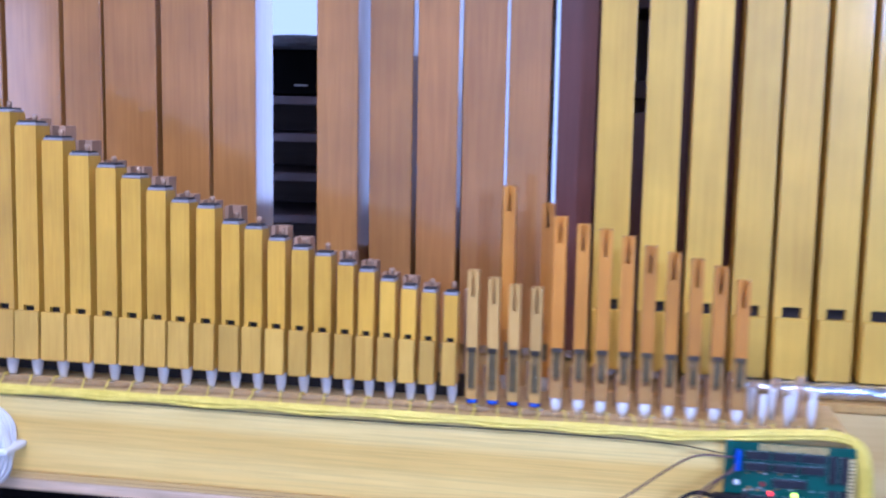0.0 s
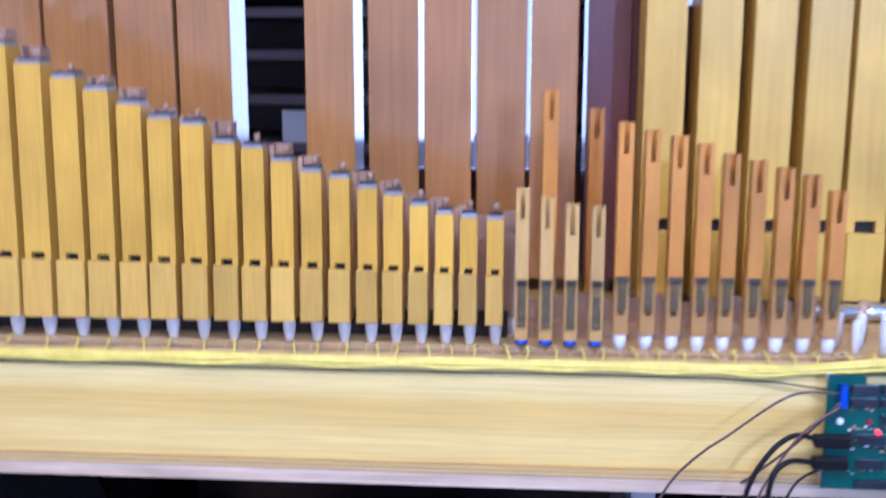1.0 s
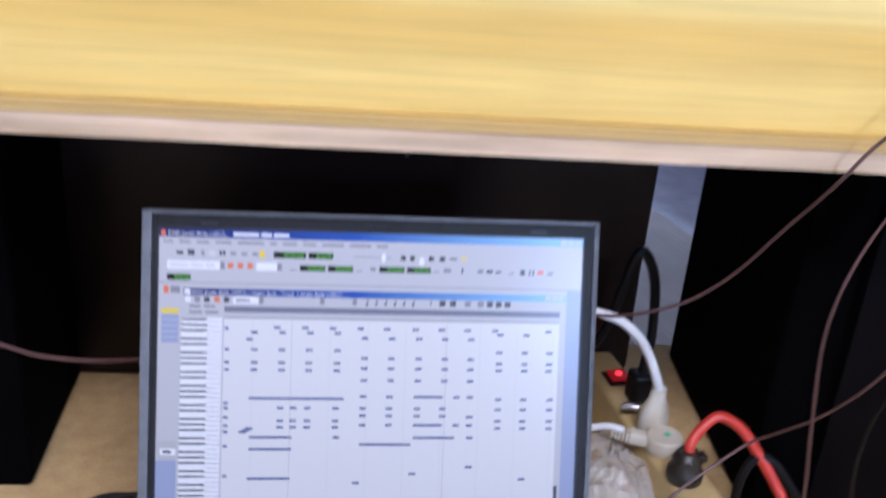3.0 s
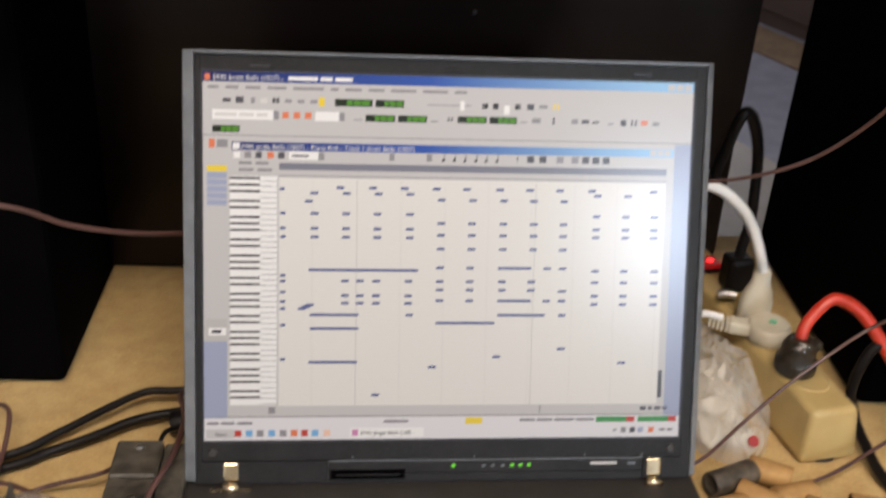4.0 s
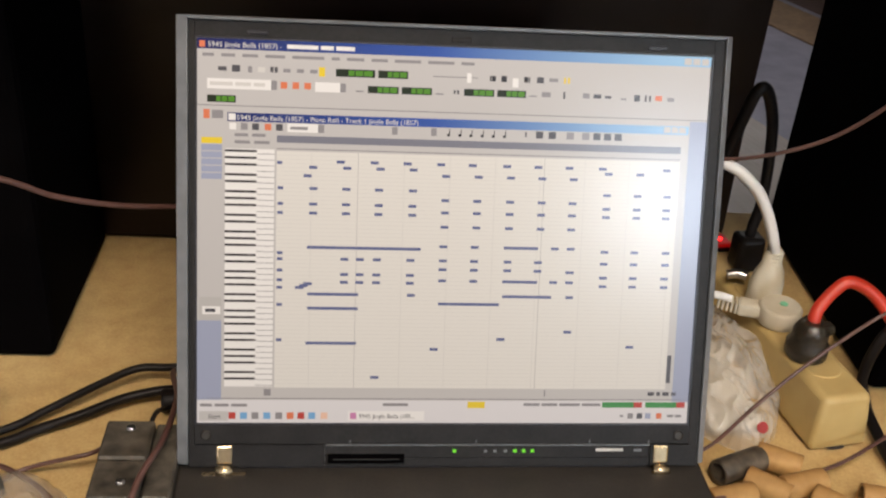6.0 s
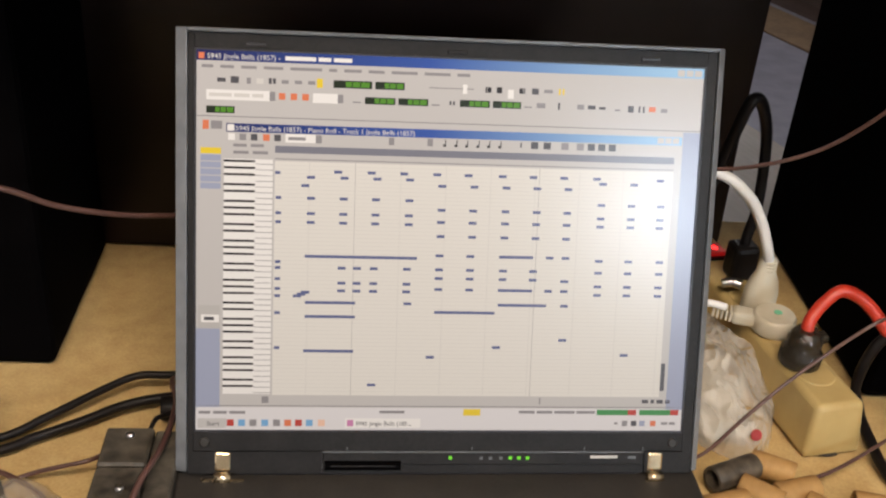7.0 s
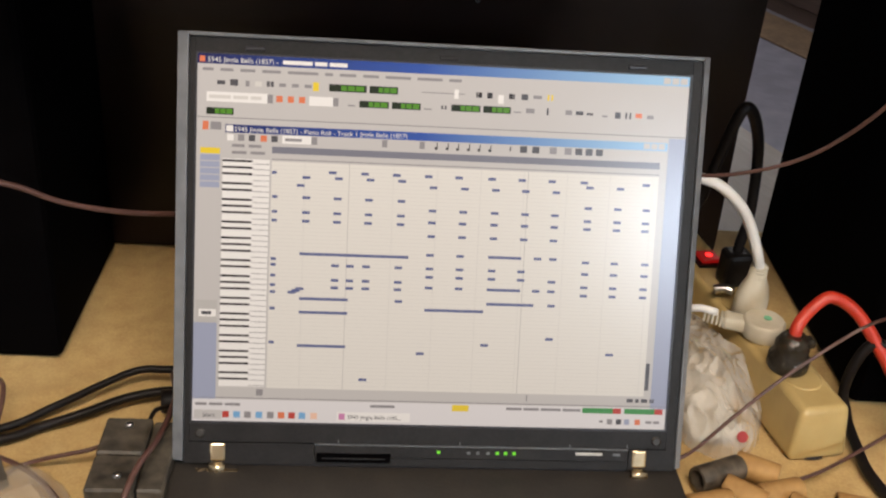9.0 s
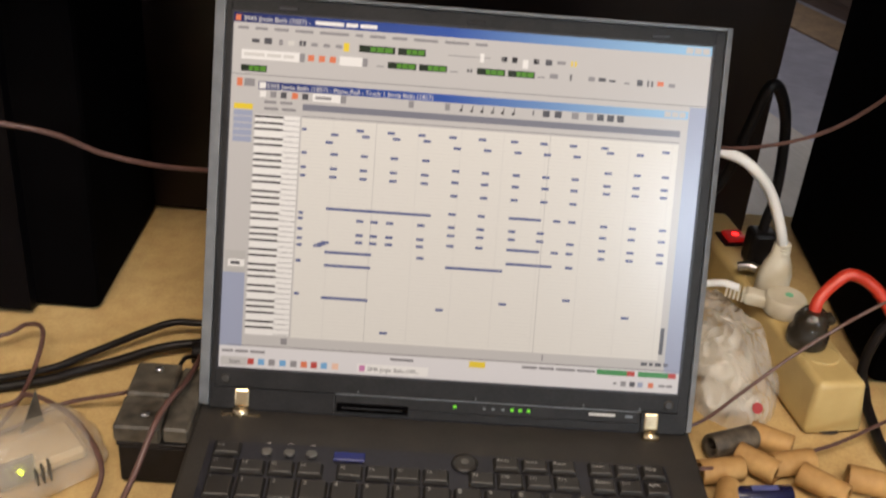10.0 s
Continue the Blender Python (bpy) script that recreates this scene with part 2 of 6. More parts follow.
CASE_RED = mottled("dark_brown_panel", (0.010, 0.005, 0.0045), (0.005, 0.0027, 0.0026), 18, 0.30, rough_var=0.08, spec=0.25)
LAPTOP = mottled("laptop_plastic", (0.031, 0.027, 0.023), (0.019, 0.0165, 0.0145), 500, 0.5, bump=0.08)
LAPTOP_EDGE = mottled("laptop_lid_edge", (0.19, 0.20, 0.215), (0.11, 0.12, 0.13), 80, 0.4, 0.2)
BEZEL = mottled("laptop_bezel", (0.024, 0.023, 0.0235), (0.015, 0.0145, 0.015), 400, 0.45, spec=0.16)
KEYCAP = mottled("keycap", (0.022, 0.019, 0.0165), (0.013, 0.0115, 0.010), 500, 0.42)
LEGEND = mottled("worn_key_print", (0.52, 0.51, 0.48), (0.24, 0.235, 0.22), 260, 0.6)
KEYGREY = mottled("grey_print", (0.60, 0.59, 0.56), (0.46, 0.45, 0.43), 500, 0.6)
CREAM = mottled("cream_plastic", (0.56, 0.415, 0.185), (0.45, 0.32, 0.125), 40, 0.45, vary=0.0, bump=0.05)
CLOTH = mottled("cream_tablecloth", (0.59, 0.415, 0.185), (0.465, 0.305, 0.125), 500, 0.85, bump=0.15)
CARD = mottled("cardboard_tube", (0.54, 0.315, 0.115), (0.34, 0.175, 0.058), 90, 0.7, vary=0.16)
CHAR = mottled("charred_tube", (0.16, 0.125, 0.09), (0.008, 0.007, 0.006), 110, 0.5)
PINK = mottled("brown_pink_wire", (0.118, 0.058, 0.049), (0.075, 0.036, 0.030), 200, 0.4)
RED = mottled("red_cable", (0.62, 0.05, 0.025), (0.45, 0.03, 0.015), 100, 0.4)
SMOKE = clear("smoky_plug_plastic", (0.035, 0.028, 0.020), 0.10, 0.78, 0.5)
FILM_PLASTIC = clear("clear_bag_film", (0.88, 0.83, 0.75), 0.07, 0.34, 1.0)
FILM_PLASTIC.node_tree.nodes["Principled BSDF"].inputs["Specular IOR Level"].default_value = 1.0
PAPER = mottled("white_paper", (0.70, 0.67, 0.61), (0.56, 0.52, 0.45), 60, 0.7)
REDDOT = mottled("red_print", (0.36, 0.025, 0.025), (0.26, 0.015, 0.015), 100, 0.6)
WALL = mottled("pale_wall_paint", (0.72, 0.70, 0.66), (0.64, 0.62, 0.57), 6, 0.8, bump=0.03)
CEIL = mottled("ceiling_paint", (0.80, 0.79, 0.76), (0.74, 0.73, 0.70), 6, 0.85)
FLOORM = mottled("polished_floor_tiles", (0.33, 0.32, 0.38), (0.25, 0.24, 0.29), 14, 0.17, rough_var=0.05)
SHELFM = wood("dark_shelf_wood", (0.11, 0.065, 0.050), (0.06, 0.035, 0.028), along="x", grain=20, rough=0.5, vary=0.1)
CRATE = wood("brown_crate_wood", (0.30, 0.245, 0.205), (0.22, 0.17, 0.14), along="x", grain=30, rough=0.5, vary=0.1)
SHELFB = wood("grey_brown_shelf_wood", (0.24, 0.19, 0.20), (0.15, 0.115, 0.12), along="x", grain=20, rough=0.5, vary=0.1)
LED_R = glowing("red_lamp", (1.0, 0.02, 0.02), 5)
LED_G = glowing("green_lamp", (0.16, 0.85, 0.05), 0.9)
LED_Y = glowing("yellow_green_lamp", (0.75, 1.0, 0.05), 6)


# ---- mesh helpers ----
def box(bm, x0, x1, y0, y1, z0, z1, bevel=0.0, seg=1, m=None):
    vs = [bm.verts.new((x, y, z)) for x in (x0, x1) for y in (y0, y1) for z in (z0, z1)]
    fs = [bm.faces.new([vs[i] for i in f]) for f in ((0, 1, 3, 2), (4, 6, 7, 5), (0, 4, 5, 1), (2, 3, 7, 6), (0, 2, 6, 4), (1, 5, 7, 3))]
    if bevel:
        r = bmesh.ops.bevel(bm, geom=list({e for f in fs for e in f.edges}), offset=bevel, segments=seg, affect="EDGES", profile=0.5)
        vs = list({v for f in r["faces"] for v in f.verts} | {v for v in vs if v.is_valid})
    if m is not None:
        bmesh.ops.transform(bm, matrix=m, verts=[v for v in vs if v.is_valid])
    return vs


def voxels(bm, xs, ys, zs, empty):
    """One connected block with some of its cells left out: recesses, slots, hollow bores."""
    nx, ny, nz = len(xs) - 1, len(ys) - 1, len(zs) - 1
    verts = {}

    def vert(i, j, k):
        if (i, j, k) not in verts:
            verts[i, j, k] = bm.verts.new((xs[i], ys[j], zs[k]))
        return verts[i, j, k]

    def full(i, j, k):
        return 0 <= i < nx and 0 <= j < ny and 0 <= k < nz and (i, j, k) not in empty

    for i in range(nx):
        for j in range(ny):
            for k in range(nz):
                if full(i, j, k):
                    for (di, dj, dk), q in (((-1, 0, 0), ((0, 0, 0), (0, 0, 1), (0, 1, 1), (0, 1, 0))), ((1, 0, 0), ((1, 0, 0), (1, 1, 0), (1, 1, 1), (1, 0, 1))), ((0, -1, 0), ((0, 0, 0), (1, 0, 0), (1, 0, 1), (0, 0, 1))), ((0, 1, 0), ((0, 1, 0), (0, 1, 1), (1, 1, 1), (1, 1, 0))), ((0, 0, -1), ((0, 0, 0), (0, 1, 0), (1, 1, 0), (1, 0, 0))), ((0, 0, 1), ((0, 0, 1), (1, 0, 1), (1, 1, 1), (0, 1, 1)))):
                        if not full(i + di, j + dj, k + dk):
                            bm.faces.new([vert(i + a, j + b2, k + c2) for a, b2, c2 in q])


def lathe(bm, prof, seg=16, m=None, cap=True):
    """A turned shape round z from pairs of radius and height."""
    rings = []
    for r, z in prof:
        rings.append([bm.verts.new((r * math.cos(2 * math.pi * i / seg), r * math.sin(2 * math.pi * i / seg), z)) for i in range(seg)])
    for a, b in zip(rings, rings[1:]):
        for i in range(seg):
            bm.faces.new((a[i], a[(i + 1) % seg], b[(i + 1) % seg], b[i])).smooth = True
    if cap:
        bm.faces.new(rings[0][::-1])
        bm.faces.new(rings[-1])
    vs = [v for r in rings for v in r]
    if m is not None:
        bmesh.ops.transform(bm, matrix=m, verts=vs)
    return vs


def smooth_path(pts, n=8):
    p = [Vector(q) for q in pts]
    p = [2 * p[0] - p[1]] + p + [2 * p[-1] - p[-2]]
    out = []
    for i in range(1, len(p) - 2):
        for k in range(n):
            t = k / n
            out.append(0.5 * (2 * p[i] + (p[i + 1] - p[i - 1]) * t + (2 * p[i - 1] - 5 * p[i] + 4 * p[i + 1] - p[i + 2]) * t * t + (3 * p[i] - p[i - 1] - 3 * p[i + 1] + p[i + 2]) * t ** 3))
    return out + [p[-2]]


def tube(bm, pts, r, seg=8, n=8):
    """A round cable through the points."""
    path = smooth_path(pts, n)
    side = None
    rings = []
    for i, q in enumerate(path):
        d = (path[min(i + 1, len(path) - 1)] - path[max(i - 1, 0)]).normalized()
        side = d.orthogonal().normalized() if side is None else (side - d * side.dot(d)).normalized()
        up = d.cross(side)
        rings.append([bm.verts.new(q + r * (math.cos(2 * math.pi * k / seg) * side + math.sin(2 * math.pi * k / seg) * up)) for k in range(seg)])
    for a, b in zip(rings, rings[1:]):
        for k in range(seg):
            bm.faces.new((a[k], a[(k + 1) % seg], b[(k + 1) % seg], b[k])).smooth = True
    bm.faces.new(rings[0][::-1])
    bm.faces.new(rings[-1])


def mesh_of(name, bm, material):
    me = bpy.data.meshes.new(name)
    bmesh.ops.recalc_face_normals(bm, faces=bm.faces)
    bm.to_mesh(me)
    bm.free()
    me.materials.append(material)
    return me


def part(name, bm, material, parent=None, label=""):
    ob = new(name, mesh_of(name, bm, material))
    if parent is not None:
        ob.parent = parent
    return tagged(ob, label)


def boxpart(name, dims, material, parent=None, label="", bevel=0.0, seg=1):
    bm = bmesh.new()
    box(bm, *dims, bevel=bevel, seg=seg)
    return part(name, bm, material, parent, label)


def thing(name, label, category, loc=(0, 0, 0), rz=0.0, group="", kind="", rx=0.0, ry=0.0):
    ob = new(name)
    ob.matrix_world = pose(*loc, rx, ry, rz)
    return tagged(ob, label, category, group, kind)


def cable(name, pts, r, material, label, category="cable", seg=8):
    bm = bmesh.new()
    tube(bm, pts, r, seg)
    return tagged(part(name, bm, material), label, category)


def lettering(name, text, size, material, parent, at, rot=(0, 0, 0), align="LEFT", bold=0.0):
    """Flat printed letters as a mesh, lying in the parent's plane."""
    cu = bpy.data.curves.new(name, "FONT")
    cu.body, cu.size, cu.align_x, cu.offset = text, size, align, bold
    tmp = bpy.data.objects.new(name, cu)
    scene.collection.objects.link(tmp)
    me = bpy.data.meshes.new_from_object(tmp.evaluated_get(bpy.context.evaluated_depsgraph_get()))
    bpy.data.objects.remove(tmp)
    me.materials.clear()
    me.materials.append(material)
    ob = new(name, me)
    ob.parent = parent
    ob.matrix_basis = pose(*at, *rot)
    return ob


# ---- the room ----
X0, X1, Y0, Y1, H = -3.2, 3.4, -2.6, 6.5, 2.75


def structure(name, dims, material, label, category):
    return tagged(boxpart(name, dims, material), label, category, kind="structure")


structure("floor", (X0, X1, Y0, Y1, -0.1, 0), FLOORM, "polished grey stone floor", "floor")
structure("ceiling", (X0, X1, Y0, Y1, H, H + 0.1), CEIL, "plain white painted ceiling", "ceiling")
structure("wall_east", (X1, X1 + 0.15, Y0, Y1, 0, H), WALL, "plain pale painted wall", "wall")


def wall_with_window(name, y0, y1, wx0, wx1, wz0, wz1):
    bm = bmesh.new()
    box(bm, X0, wx0, y0, y1, 0, H)
    box(bm, wx1, X1, y0, y1, 0, H)
    box(bm, wx0, wx1, y0, y1, 0, wz0)
    box(bm, wx0, wx1, y0, y1, wz1, H)
    return tagged(part(name, bm, WALL), "pale painted wall with a window opening", "wall", kind="structure")


bm = bmesh.new()
for d in ((Y0, -2.25, 0, H), (-0.85, Y1, 0, H), (-2.25, -0.85, 0, 0.2), (-2.25, -0.85, 2.2, H)):
    box(bm, X0 - 0.15, X0, *d)
tagged(part("wall_west", bm, WALL), "pale painted wall with a glazed opening", "wall", kind="structure")
wall_with_window("wall_north", Y1, Y1 + 0.2, -2.4, 2.3, 0.95, 2.55)
wall_with_window("wall_south", Y0 - 0.2, Y0, 1.06, 1.39, 1.87, 2.29)


def window(name, y, wx0, wx1, wz0, wz1):
    w = thing(name, "white framed window with daylight outside", "window", (0, y, 0), kind="structure")
    bm = bmesh.new()
    for a in ((wx0, wx0 + 0.05, wz0, wz1), (wx1 - 0.05, wx1, wz0, wz1), (wx0 + 0.05, wx1 - 0.05, wz0, wz0 + 0.05), (wx0 + 0.05, wx1 - 0.05, wz1 - 0.05, wz1), ((wx0 + wx1) / 2 - 0.03, (wx0 + wx1) / 2 + 0.03, wz0 + 0.05, wz1 - 0.05)):
        box(bm, a[0], a[1], -0.03, 0.03, a[2], a[3])
    part("window_frame", bm, WHITE, w)
    return w


window("window_1", Y1 + 0.1, -2.4, 2.3, 0.95, 2.55)
window("window_2", Y0 - 0.1, 1.06, 1.39, 1.87, 2.29)
w3 = thing("window_3", "tall white framed window with daylight outside", "window", (X0 - 0.08, 0, 0), kind="structure")
bm = bmesh.new()
for y0, y1, z0, z1 in ((-2.25, -2.19, 0.2, 2.2), (-0.91, -0.85, 0.2, 2.2), (-2.19, -0.91, 0.2, 0.26), (-2.19, -0.91, 2.14, 2.2)):
    box(bm, -0.03, 0.03, y0, y1, z0, z1)
part("window_frame", bm, WHITE, w3)
backdrop = boxpart("backdrop", (-14, 14, 14.0, 14.1, -3, 9), glowing("bright_sky_outside", (0.80, 0.89, 1.0), 1.0))
tagged(backdrop, "bright hazy daylight far outside the window", "backdrop", kind="structure")

# ---- shelf unit and things behind the pipes ----
bookcase = thing("shelf_unit", "dark wooden shelf unit standing behind the organ pipes", "shelf", (-0.95, 2.2, 0))
boxpart("side_panel", (-0.75, -0.72, 0, 0.35, 0, 1.60), SHELFB, bookcase)
boxpart("side_panel", (0.53, 0.56, 0, 0.35, 0, 1.60), SHELFB, bookcase)
boxpart("back_panel", (-0.72, 0.53, 0.33, 0.35, 0, 1.60), SHELFM, bookcase)
for z in (0.1, 0.45, 0.80, 1.10, 1.328, 1.42, 1.505, 1.585):
    boxpart("shelf", (-0.72, 0.53, 0, 0.33, z - 0.009, z + 0.009), SHELFB, bookcase, bevel=0.002)
amp = thing("black_box", "black electronic box lying on the shelf unit", "electronics", (-0.72, 2.21, 1.595))
boxpart("body", (-0.2, 0.2, 0, 0.28, 0.0, 0.098), CASE, amp, bevel=0.004)
boxpart("label_bar", (0.0, 0.03, -0.003, -0.001, 0.02, 0.024), KEYGREY, amp, "pale printed bar")
clutter = thing("grey_bundle", "grey folded cloth lying on the black box", "cloth", (-0.72, 2.25, 1.693))
bm = bmesh.new()
lathe(bm, [(0.16, 0), (0.17, 0.012), (0.10, 0.026), (0.03, 0.032)], 14)
part("fold", bm, mottled("grey_cloth", (0.20, 0.20, 0.22), (0.10, 0.10, 0.11), 50, 0.9), clutter)
for bx, bw, bh in ((-0.52, 0.12, 0.075),):
    bb = thing("storage_box", "dark cardboard storage box lying on the shelf unit", "box", (bx, 2.22, 1.5945))
    boxpart("body", (0, bw, 0, 0.22, 0, bh), CHAR, bb, bevel=0.003)
    boxpart("lid", (-0.003, bw + 0.003, -0.003, 0.223, bh + 0.0003, bh + 0.012), SHELFM, bb, bevel=0.002)
card = thing("white_card", "small blank white card on the dark shelf", "card", (-0.604, 2.19, 1.3385))
boxpart("sheet", (-0.030, 0.026, 0, 0.004, 0, 0.062), mottled("bright_white_card", (0.88, 0.88, 0.87), (0.84, 0.84, 0.83), 60, 0.6), card)
# invented stack that screens the bright north window behind the pipe gaps
stack = thing("gap_dimming_stack", "tall grey stack with dark boards, added to dim the gaps between pipes", "shelf", (-0.130, 2.21, 0))
boxpart("back_panel", (0, 0.190, 0.28, 0.30, 0, 2.30), mottled("grey_metal_panel", (0.34, 0.33, 0.35), (0.25, 0.24, 0.26), 20, 0.5), stack)
for sx in (0.0, 0.178):
    boxpart("upright", (sx, sx + 0.012, 0, 0.2795, 0, 2.30), bpy.data.materials["grey_metal_panel"], stack)
for z in (0.2, 0.6, 1.0, 1.32, 1.47, 1.60, 1.78, 2.0, 2.25):
    boxpart("shelf", (0.0125, 0.1775, 0, 0.2795, z, z + 0.035), SHELFM, stack, bevel=0.002)

# ---- the organ: wind chests ----
CH = 1.214
chest = thing("wind_chest", "pale pine organ wind chest with a plywood bottom", "organ chest", (0, 0, 0))
CX0, CX1 = -1.15, 0.252
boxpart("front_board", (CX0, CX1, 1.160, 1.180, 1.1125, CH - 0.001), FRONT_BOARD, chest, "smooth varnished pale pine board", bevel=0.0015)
boxpart("end_board", (CX1 - 0.02, CX1, 1.1805, 1.315, 1.1125, CH - 0.001), PINE, chest)
boxpart("back_board", (CX0, CX1 - 0.021, 1.295, 1.315, 1.1125, CH - 0.001), PINE, chest)
for k, (z0, z1, m, dy) in enumerate(((1.0900, 1.0935, PLY, 0), (1.0935, 1.0995, PLY, -0.0006), (1.0995, 1.1035, PLY, 0.0002), (1.1035, 1.1048, PLY_DARK, 0.0009), (1.1048, 1.1075, PINE, 0), (1.1075, 1.1086, PLY_DARK, 0.0008), (1.1086, 1.1125, PINE, 0.0003))):
    boxpart("plywood_ply", (CX0, CX1, 1.1575 + dy, 1.315, z0, z1), m, chest)
boxpart("toe_board", (CX0, CX1, 1.162, 1.315, CH, CH + 0.006), TOP, chest, "glossy brown tinted toe board", bevel=0.001)
# strip added in near-black to paint the shaded gap between the feet
boxpart("foot_gap_shade", (CX0, -0.186, 1.2465, 1.2515, CH + 0.0065, CH + 0.034), DARK, chest, "near-black strip for the shaded gap behind the pipe feet")
for side in (-0.95, 0.20):
    leg = thing("chest_support", "dark wooden post under the wind chest", "support", (side, 1.60, 0))
    boxpart("post", (-0.02, 0.02, -0.04, 0.0, 0, 1.089), SHELFM, leg)

back_chest = thing("rear_wind_chest", "pale wooden rear wind chest carrying the tall pipes", "organ chest", (0, 0, 0))
boxpart("front_board", (-1.15, 0.95, 1.318, 1.338, 1.06, 1.210), PINE, back_chest)
boxpart("top_board", (-1.15, 0.95, 1.317, 1.62, 1.2105, 1.222), TREBLE_PALE, back_chest, bevel=0.002)
boxpart("bottom_board", (-1.15, 0.95, 1.3385, 1.62, 1.06, 1.08), PINE, back_chest)
boxpart("back_board", (-1.15, 0.95, 1.60, 1.62, 1.081, 1.2095), PINE, back_chest)
boxpart("rack_rail", (-1.15, 0.95, 1.584, 1.602, 1.2225, 1.36), MAHOGANY, back_chest, "dark rail behind the tall pipe feet")
for x in (-1.1, 0.85):
    p = thing("chest_trestle", "dark wooden trestle leg under the rear chest", "support", (x, 1.58, 0))
    boxpart("post", (-0.025, 0.025, -0.025, 0.025, 0, 1.06), SHELFM, p)


# ---- the organ: pipes ----
def foot_mesh(bm, h, r=0.0062):
    lathe(bm, [(r * 0.62, 0), (r * 0.95, h * 0.5), (r, h * 0.92), (r * 0.8, h)], 14)


def front_pipe(x, w, top, mouth, y=1.1985, depth=0.040):
    """A stopped wooden pipe: body with a mouth, proud cap, white foot, grey stopper."""
    p = thing("stopped_organ_pipe", "golden varnished square wooden organ pipe with grey stopper", "organ pipe", (x, y, CH + 0.006), group="front rank of stopped pipes", rx=-1.2)
    z0 = CH + 0.006
    h, mz, capz = top - z0, mouth - z0, 1.2470 - z0
    a = w / 2
    cw = w / 2 + 0.0002 + 0.0016 * (w - 0.016) / 0.013
    mh = 0.0035 + w * 0.10
    bm = bmesh.new()
    voxels(bm, (-a, -a * 0.5, a * 0.5, a), (0.0035, 0.016, depth), (capz, mz - 0.004, mz + mh, h), {(1, 0, 0), (1, 0, 1)})
    part("body", bm, GOLD, p)
    bm = bmesh.new()
    vs = box(bm, -cw - 0.0006, cw - 0.0004, -0.004, 0.0034, capz - 0.001, mz, 0.0007)
    for v in vs:
        if v.is_valid and v.co.z > mz - 0.0012 and v.co.y < 0:
            v.co.y += 0.002
    part("cap", bm, GOLD_CAP, p, "plain glued-on front cap")
    # block in the open mouth, painted with the shade inside it
    boxpart("mouth_shade_block", (-a * 0.49, a * 0.49, 0.010, 0.0158, capz, mz + mh + 0.002), DARK, p)
    bm = bmesh.new()
    foot_mesh(bm, capz + 0.001, 0.0045 + w * 0.11)
    f = part("foot", bm, WHITE, p, "white tapered plastic foot")
    f.location = (0.001, 0.020, 0)
    boxpart("stopper", (-a * 0.93, a * 0.93, 0.005, depth - 0.002, h, h + 0.0035), STOPPER, p, "grey stopper edge", bevel=0.0007)
    boxpart("stopper_leather", (-a * 0.80, a * 0.80, 0.007, depth - 0.004, h + 0.0035, h + 0.006), LEATHER, p)
    bm = bmesh.new()
    lathe(bm, [(0.003, h + 0.006), (0.0035, h + 0.012), (0.0025, h + 0.014)], 10)
    hd = part("stopper_handle", bm, REAR, p)
    hd.location = (0, 0.026, 0)
    return p


FEET = (-0.776, -0.741, -0.705, -0.670, -0.634, -0.601, -0.568, -0.537, -0.504, -0.472, -0.443, -0.4135, -0.384, -0.3555, -0.3275, -0.3015, -0.2755, -0.250, -0.2255, -0.199)
TOPS = (1.5565, 1.5405, 1.5225, 1.5045, 1.4905, 1.4785, 1.4645, 1.4505, 1.4445, 1.4265, 1.4215, 1.4085, 1.3985, 1.3925, 1.3825, 1.3755, 1.3655, 1.3575, 1.3545, 1.3525)
for i, (x, top) in enumerate(zip(FEET, TOPS)):
    w = 0.0298 - 0.0130 * (i / 19) ** 0.9
    front_pipe(x, w, top, 1.3085 - 0.0006 * i, depth=w * 1.25)
front_pipe(-0.813, 0.0305, 1.574, 1.3085, depth=0.043)
front_pipe(-0.851, 0.031, 1.592, 1.3085, depth=0.043)


